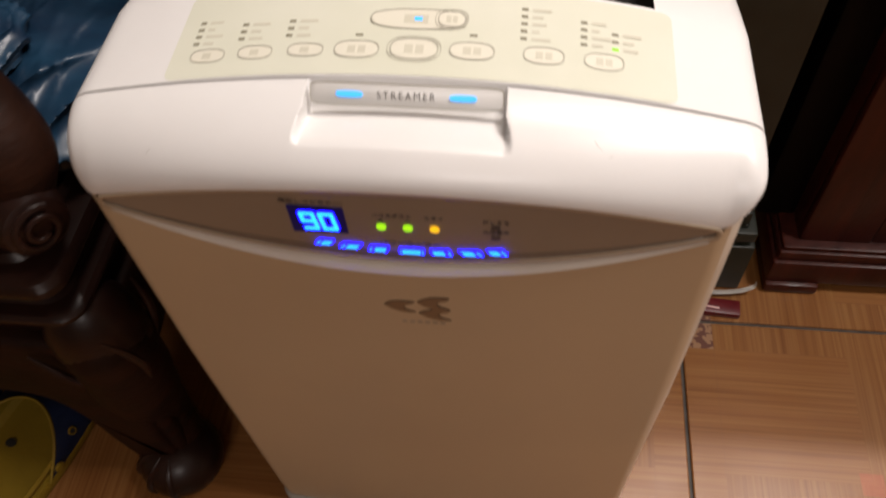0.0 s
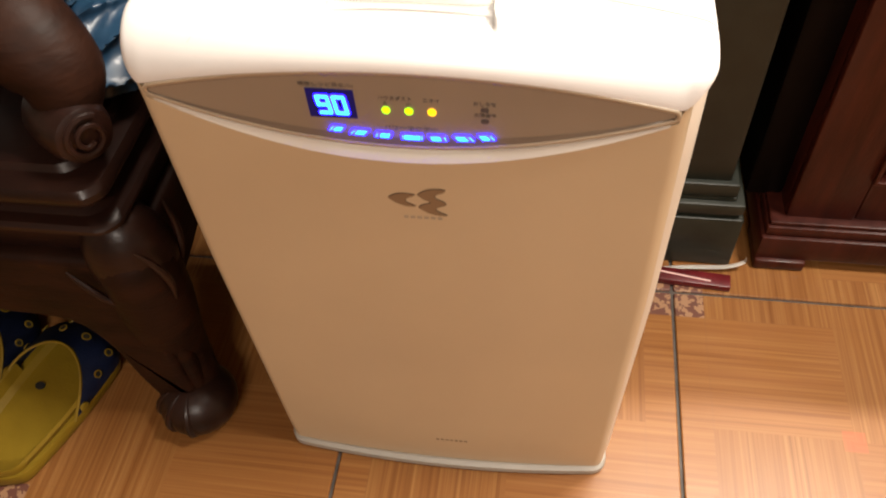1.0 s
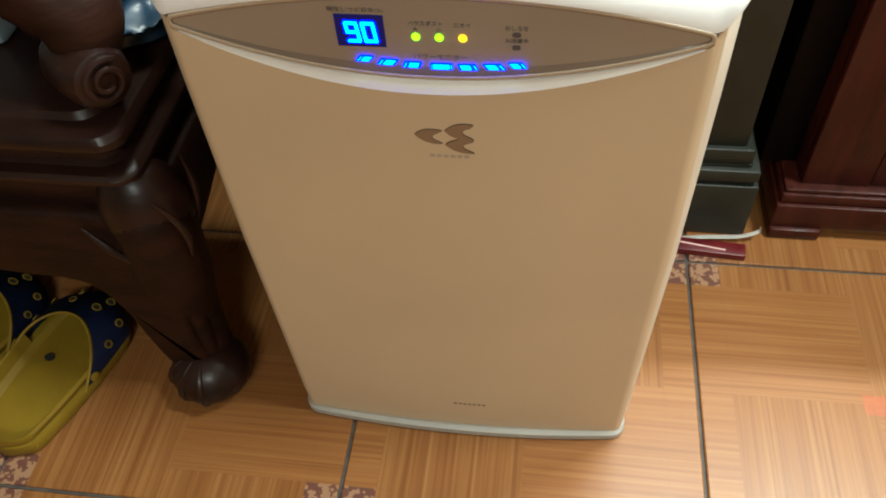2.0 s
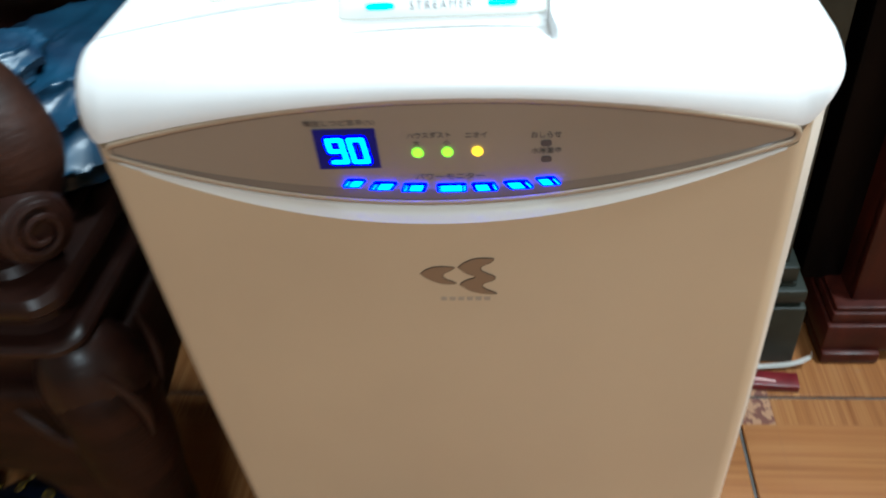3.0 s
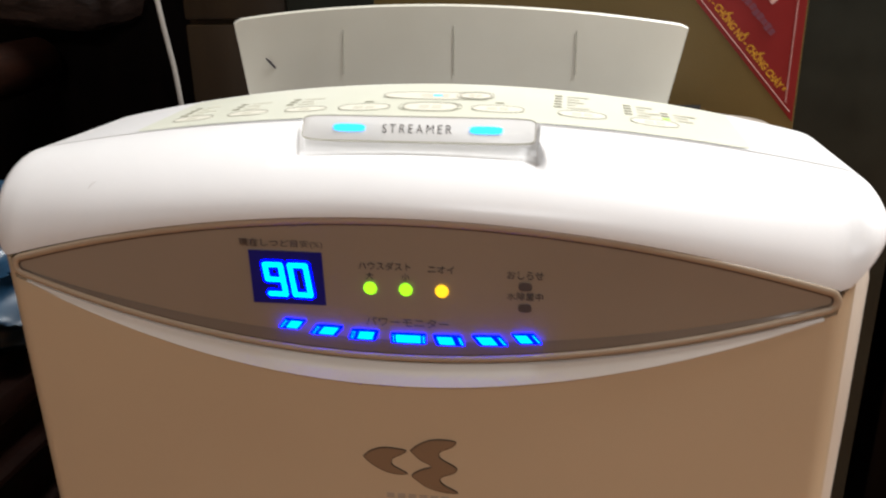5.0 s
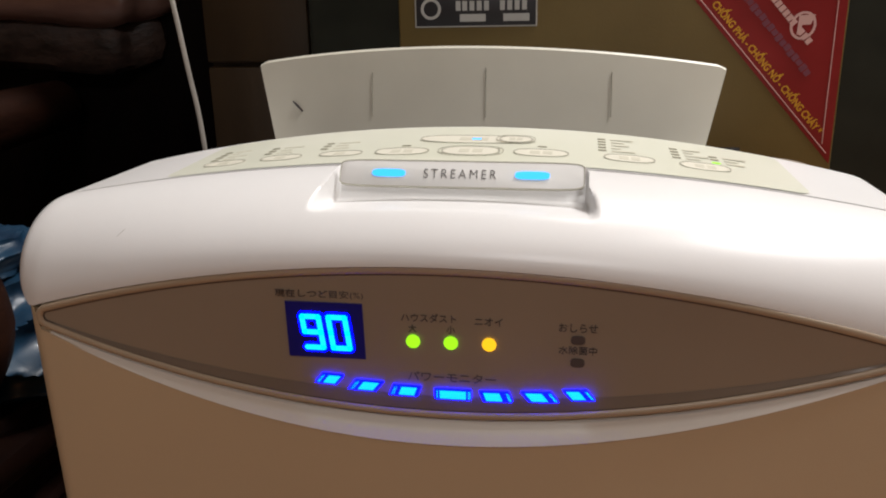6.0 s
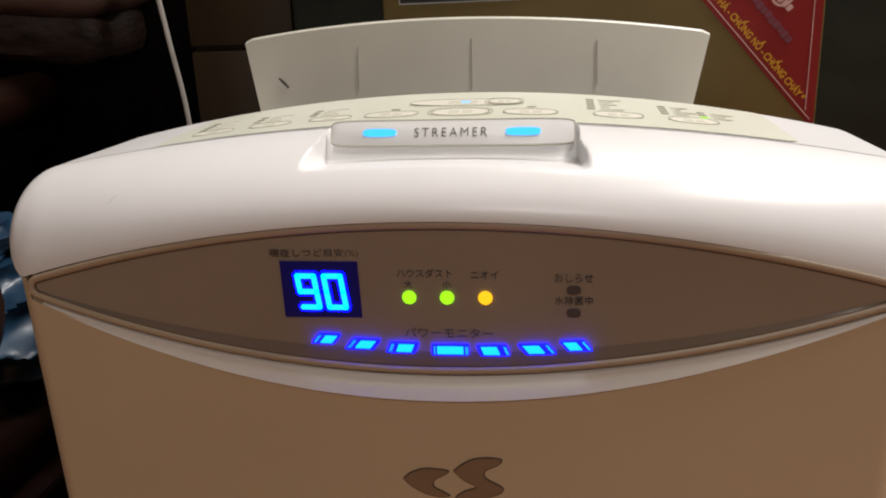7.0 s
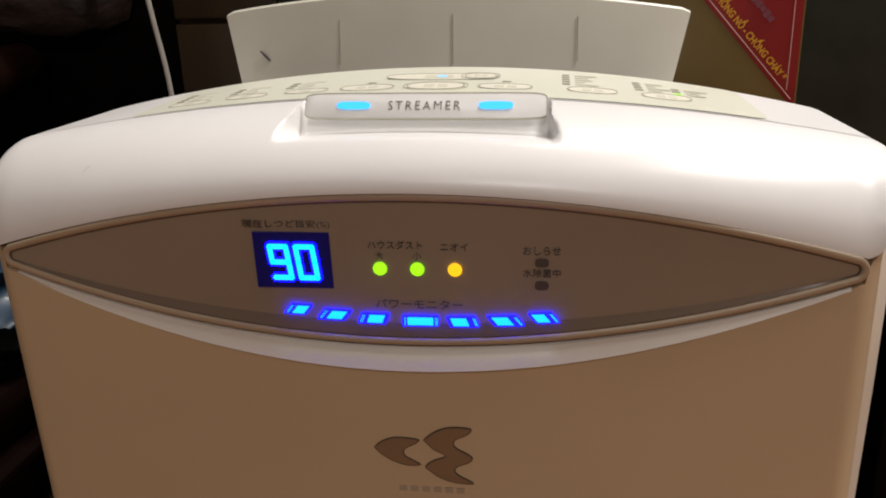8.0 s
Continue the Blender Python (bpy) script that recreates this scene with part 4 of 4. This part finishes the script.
# ---- blue plastic bag on the seat ----
def build_bag():
    b = thing("plastic_bag", "crumpled glossy blue plastic bag lying on the bench seat", "bag", pose(-0.352, 0.455, 0.418))
    def blob(sx, sy, sz, sub, seed):
        bm = bmesh.new()
        bmesh.ops.create_icosphere(bm, subdivisions=sub, radius=1)
        for v in bm.verts:
            d = v.co.normalized()
            ridge = (1 - abs(noise.noise(d * 1.5 + Vector((seed, 1, 2)))) * 1.6) ** 3
            fine = (1 - abs(noise.noise(Vector((d.x * 5, d.y * 2, d.z * 2)) + Vector((seed, 4, 2)))) * 1.8) ** 3
            k = 0.80 + 0.20 * ridge + 0.035 * fine
            v.co = Vector((d.x * sx * k, d.y * sy * k, max(0.0, sz * 0.8 + d.z * sz * k)))
        return bm
    part("film", blob(0.100, 0.14, 0.052, 6, 3.0), BAG, b, "", angle=80)
    part("knotted_top", blob(0.035, 0.05, 0.018, 5, 8.0), BAG, b, "twisted top of the bag", pose(-0.02, -0.05, 0.078), angle=80)
    return b


BAG = mottled(material("blue_plastic_film", (0.02, 0.12, 0.28), 0.3, coat=0.15), (0.004, 0.013, 0.033), (0.009, 0.045, 0.09), 9, (1, 2.5, 1), bump=0.3, bump_scale=16, rough=(0.3, 0.55))
build_bag()


# ---- foam clogs ----
def build_clog(m):
    c = thing("foam_clog", "yellow and navy foam clog with round holes lying under the bench", "shoe", m, "pair of clogs")
    def half(u):
        return 0.030 + 0.017 * math.sin(math.pi * min(1, u * 0.62 + 0.16)) + 0.004 * u - (0.030 * max(0, (u - 0.82) / 0.18) ** 2) - 0.022 * max(0, (0.1 - u) / 0.1) ** 2
    us = spaced(0, 1, 30)
    def ring(z, grow):
        r = [(half(u) + grow, 0.24 * u, z) for u in us] + [(-half(u) - grow, 0.24 * u, z) for u in us[::-1]]
        return r
    part("sole", loft([ring(0.0, -0.006), ring(0.004, 0.0), ring(0.020, 0.004), ring(0.026, 0.002), ring(0.026, -0.006), ring(0.018, -0.012)]), CROC_Y, c, "yellow foam sole")
    # low side wall round the heel, and the rim
    hs = [u for u in us if u < 0.62]
    rows = []
    for z, g in ((0.024, -0.003), (0.038, 0.001), (0.043, -0.001), (0.042, -0.003), (0.022, -0.007)):
        rows.append([(half(u) + g, 0.24 * u, z) for u in hs[::-1]] + [(-half(u) - g, 0.24 * u, z) for u in hs])
    part("heel_wall", grid(rows), CROC_Y, c, "yellow heel wall")
    # domed upper over the toes
    def over(u, a):
        hgt = 0.043 * math.sqrt(max(0.0, 1 - ((u - 0.58) / 0.46) ** 2)) + 0.004
        return Vector(((half(u) + 0.003) * math.cos(a), 0.24 * u + 0.004, 0.022 + hgt * math.sin(a) ** 0.8))
    def mouth(a):
        return 0.43 + 0.33 * math.sin(a) ** 1.1
    arcs = spaced(0, math.pi, 24)
    up = grid([[over(mouth(a) + (1 - mouth(a)) * v, a) for a in arcs] for v in spaced(0, 1, 14)])
    bmesh.ops.solidify(up, geom=up.faces[:], thickness=-0.004)
    upper = part("upper", up, CROC_B, c, "navy blue upper with yellow-ringed holes")
    part("mouth_rim", swept([over(mouth(a), a) for a in arcs], 0.0018, 8), CROC_Y, c, "yellow rim round the opening")
    for u, a in ((0.70, 0.40), (0.70, 2.75), (0.84, 0.55), (0.86, 1.25), (0.86, 1.9), (0.84, 2.6), (0.94, 1.0), (0.94, 2.15)):
        at = over(u, a)
        nrm = Vector((math.cos(a) / 0.05, 0.35 / 0.05 * max(0, u - 0.58), math.sin(a) / 0.06)).normalized()
        turn = Vector((0, -1, 0)).rotation_difference(nrm).to_matrix().to_4x4()
        h = part("hole", disc(0.0042, 0.0042, 0.0012, 14), DARK, upper, "", Matrix.Translation(at + nrm * 0.0008) @ turn)
        part("hole_ring", ring_flat(0.0056, 0.0056, 0.0018, 0.0014, 18, 2.0), CROC_Y, h, "yellow ring")
    for s in (-1, 1):
        part("rivet", disc(0.007, 0.007, 0.003, 20, bevel=0.001), CROC_Y, c, "round yellow rivet", pose(s * (half(0.54) + 0.0035), 0.128, 0.031, 0, 0, 90 * s))
    part("vent", disc(0.006, 0.006, 0.001, 16), DARK, c, "dark hole in the insole", pose(-0.016, 0.135, 0.0195) @ pose(0, 0, 0, -90, 0, 0))
    return c


clog = build_clog(pose(-0.554, 0.143, 0, 0, 0, -15) @ Matrix.Diagonal((1.15, 0.9, 0.9, 1)))
copy_thing(clog, pose(-0.684, 0.196, 0, 0, 0, -15) @ Matrix.Diagonal((1.15, 0.9, 0.9, 1)))


# ---- small things at the foot of the safe ----
def build_tray():
    bm = bmesh.new()
    prof = curve_points([(0.20, 0.528, 0.004), (0.27, 0.541, 0.005), (0.325, 0.544, 0.008), (0.350, 0.549, 0.014), (0.353, 0.551, 0.020)], 5)
    grid([[q + Vector((0, 0, 0)) for q in prof], [q + Vector((0, 0.003, 0.002)) for q in prof], [q + Vector((0, 0.0062, 0.001)) for q in prof]], bm)
    bmesh.ops.solidify(bm, geom=bm.faces[:], thickness=0.003)
    return tagged(link("paper_sheet", bm, PAPER), "curled white paper lying at the foot of the safe", "paper")


build_tray()
rb = thing("red_packet", "glossy dark red cardboard packet lying on the floor tiles", "packet", pose(0.254, 0.526, 0.0, 0, 0, -4))
part("carton", box(-0.075, 0.078, -0.010, 0.012, 0.0, 0.011, 0.0015), MAROON, rb)
part("stripe", box(-0.060, 0.052, -0.0013, 0.0013, 0.0, 0.0004), PINK_INK, rb, "pale stripe", pose(0.0, 0.002, 0.0111, 0, 0, -6))


# ---- floor tiles ----
def tile_material():
    m = material("printed_parquet_tile", (0.5, 0.28, 0.13), 0.3, spec=0.35, coat=0.06)
    n, l, p = nodes_of(m)

    def math_node(op, a, b=None):
        k = n.new("ShaderNodeMath")
        k.operation = op
        for i, v in enumerate((a, b)):
            if v is None:
                continue
            if isinstance(v, (int, float)):
                k.inputs[i].default_value = v
            else:
                l.new(v, k.inputs[i])
        return k.outputs[0]

    def mix(f, a, b):
        k = n.new("ShaderNodeMix")
        k.data_type = "RGBA"
        for sock, v in ((k.inputs[0], f), (k.inputs[6], a), (k.inputs[7], b)):
            if isinstance(v, tuple):
                sock.default_value = (*v, 1)
            elif isinstance(v, (int, float)):
                sock.default_value = v
            else:
                l.new(v, sock)
        return k.outputs[2]
    co = n.new("ShaderNodeTexCoord")
    sep = n.new("ShaderNodeSeparateXYZ")
    l.new(co.outputs["Object"], sep.inputs[0])
    x, y = sep.outputs[0], sep.outputs[1]
    ax, ay = math_node("ABSOLUTE", x), math_node("ABSOLUTE", y)
    bx, by = math_node("GREATER_THAN", ax, 0.160), math_node("GREATER_THAN", ay, 0.160)
    corner = math_node("MULTIPLY", bx, by)
    border = math_node("MAXIMUM", bx, by)
    inner = math_node("LESS_THAN", math_node("MULTIPLY", x, y), 0.0)
    along = math_node("ADD", math_node("MULTIPLY", border, bx), math_node("MULTIPLY", math_node("SUBTRACT", 1.0, border), inner))
    info = n.new("ShaderNodeObjectInfo")
    seed = math_node("MULTIPLY", info.outputs["Random"], 40.0)

    def grain(sx, sy):
        mp = n.new("ShaderNodeMapping")
        mp.inputs["Scale"].default_value = (sx, sy, 1)
        l.new(co.outputs["Object"], mp.inputs["Vector"])
        t = n.new("ShaderNodeTexNoise")
        t.noise_dimensions = "4D"
        t.inputs["Scale"].default_value, t.inputs["Detail"].default_value, t.inputs["Roughness"].default_value = 1.0, 5.0, 0.62
        l.new(mp.outputs[0], t.inputs["Vector"])
        l.new(seed, t.inputs["W"])
        return t.outputs["Fac"]
    g = mix(along, grain(210, 2.2), grain(2.2, 210))
    ramp = n.new("ShaderNodeValToRGB")
    e = ramp.color_ramp.elements
    e[0].position, e[0].color = 0.28, (0.150, 0.052, 0.0130, 1)
    e[1].position, e[1].color = 0.68, (0.338, 0.164, 0.056, 1)
    mid = ramp.color_ramp.elements.new(0.48)
    mid.color = (0.250, 0.104, 0.032, 1)
    l.new(g, ramp.inputs["Fac"])
    # narrow strips within each block, each of its own tone
    across = math_node("ADD", math_node("MULTIPLY", along, y), math_node("MULTIPLY", math_node("SUBTRACT", 1.0, along), x))
    strip = n.new("ShaderNodeTexWhiteNoise")
    strip.noise_dimensions = "1D"
    l.new(math_node("ADD", math_node("FLOOR", math_node("MULTIPLY", across, 38.0)), math_node("ADD", seed, math_node("MULTIPLY", inner, 7.0))), strip.inputs["W"])
    toned = mix(math_node("MULTIPLY", strip.outputs["Value"], 0.34), ramp.outputs["Color"], (0.21, 0.076, 0.020))
    # each block a little lighter or darker
    shade = mix(math_node("MULTIPLY", along, 0.2), toned, (0.31, 0.124, 0.039))
    # printed flower in the corners, small red square in the middle
    vor = n.new("ShaderNodeTexVoronoi")
    vor.inputs["Scale"].default_value = 125
    l.new(co.outputs["Object"], vor.inputs["Vector"])
    blot = n.new("ShaderNodeTexNoise")
    blot.inputs["Scale"].default_value, blot.inputs["Detail"].default_value = 95, 2
    l.new(co.outputs["Object"], blot.inputs["Vector"])
    petal = math_node("MULTIPLY", math_node("GREATER_THAN", vor.outputs["Distance"], 0.34), math_node("GREATER_THAN", blot.outputs["Fac"], 0.48))
    deco = mix(petal, (0.330, 0.185, 0.105), (0.140, 0.058, 0.042))
    col = mix(corner, shade, deco)
    centre = math_node("MULTIPLY", math_node("LESS_THAN", ax, 0.013), math_node("LESS_THAN", ay, 0.013))
    col = mix(math_node("MULTIPLY", centre, 0.42), col, (0.45, 0.09, 0.04))
    # fine dark lines between the printed blocks
    line = math_node("MAXIMUM", math_node("LESS_THAN", math_node("ABSOLUTE", math_node("SUBTRACT", ax, 0.160)), 0.0009), math_node("LESS_THAN", math_node("ABSOLUTE", math_node("SUBTRACT", ay, 0.160)), 0.0009))
    col = mix(math_node("MULTIPLY", line, 0.18), col, (0.2, 0.09, 0.04))
    l.new(col, p.inputs["Base Color"])
    smudge = n.new("ShaderNodeTexNoise")
    smudge.inputs["Scale"].default_value, smudge.inputs["Detail"].default_value = 14, 5
    l.new(co.outputs["Object"], smudge.inputs["Vector"])
    mr = n.new("ShaderNodeMapRange")
    mr.inputs["To Min"].default_value, mr.inputs["To Max"].default_value = 0.26, 0.46
    l.new(smudge.outputs["Fac"], mr.inputs["Value"])
    l.new(mr.outputs["Result"], p.inputs["Roughness"])
    return m


def build_tiles():
    me = bpy.data.meshes.new("tile")
    bm = box(-0.1978, 0.1978, -0.1978, 0.1978, -0.008, 0.0, 0.0014, segs=1)
    bm.to_mesh(me)
    bm.free()
    me.materials.append(tile_material())
    for i in range(-10, 8):
        for j in range(-13, 2):
            t = new("tile", me)
            t.parent = floor
            t.location = (0.456 + 0.4 * i, 0.305 + 0.4 * j, 0.0)


build_tiles()
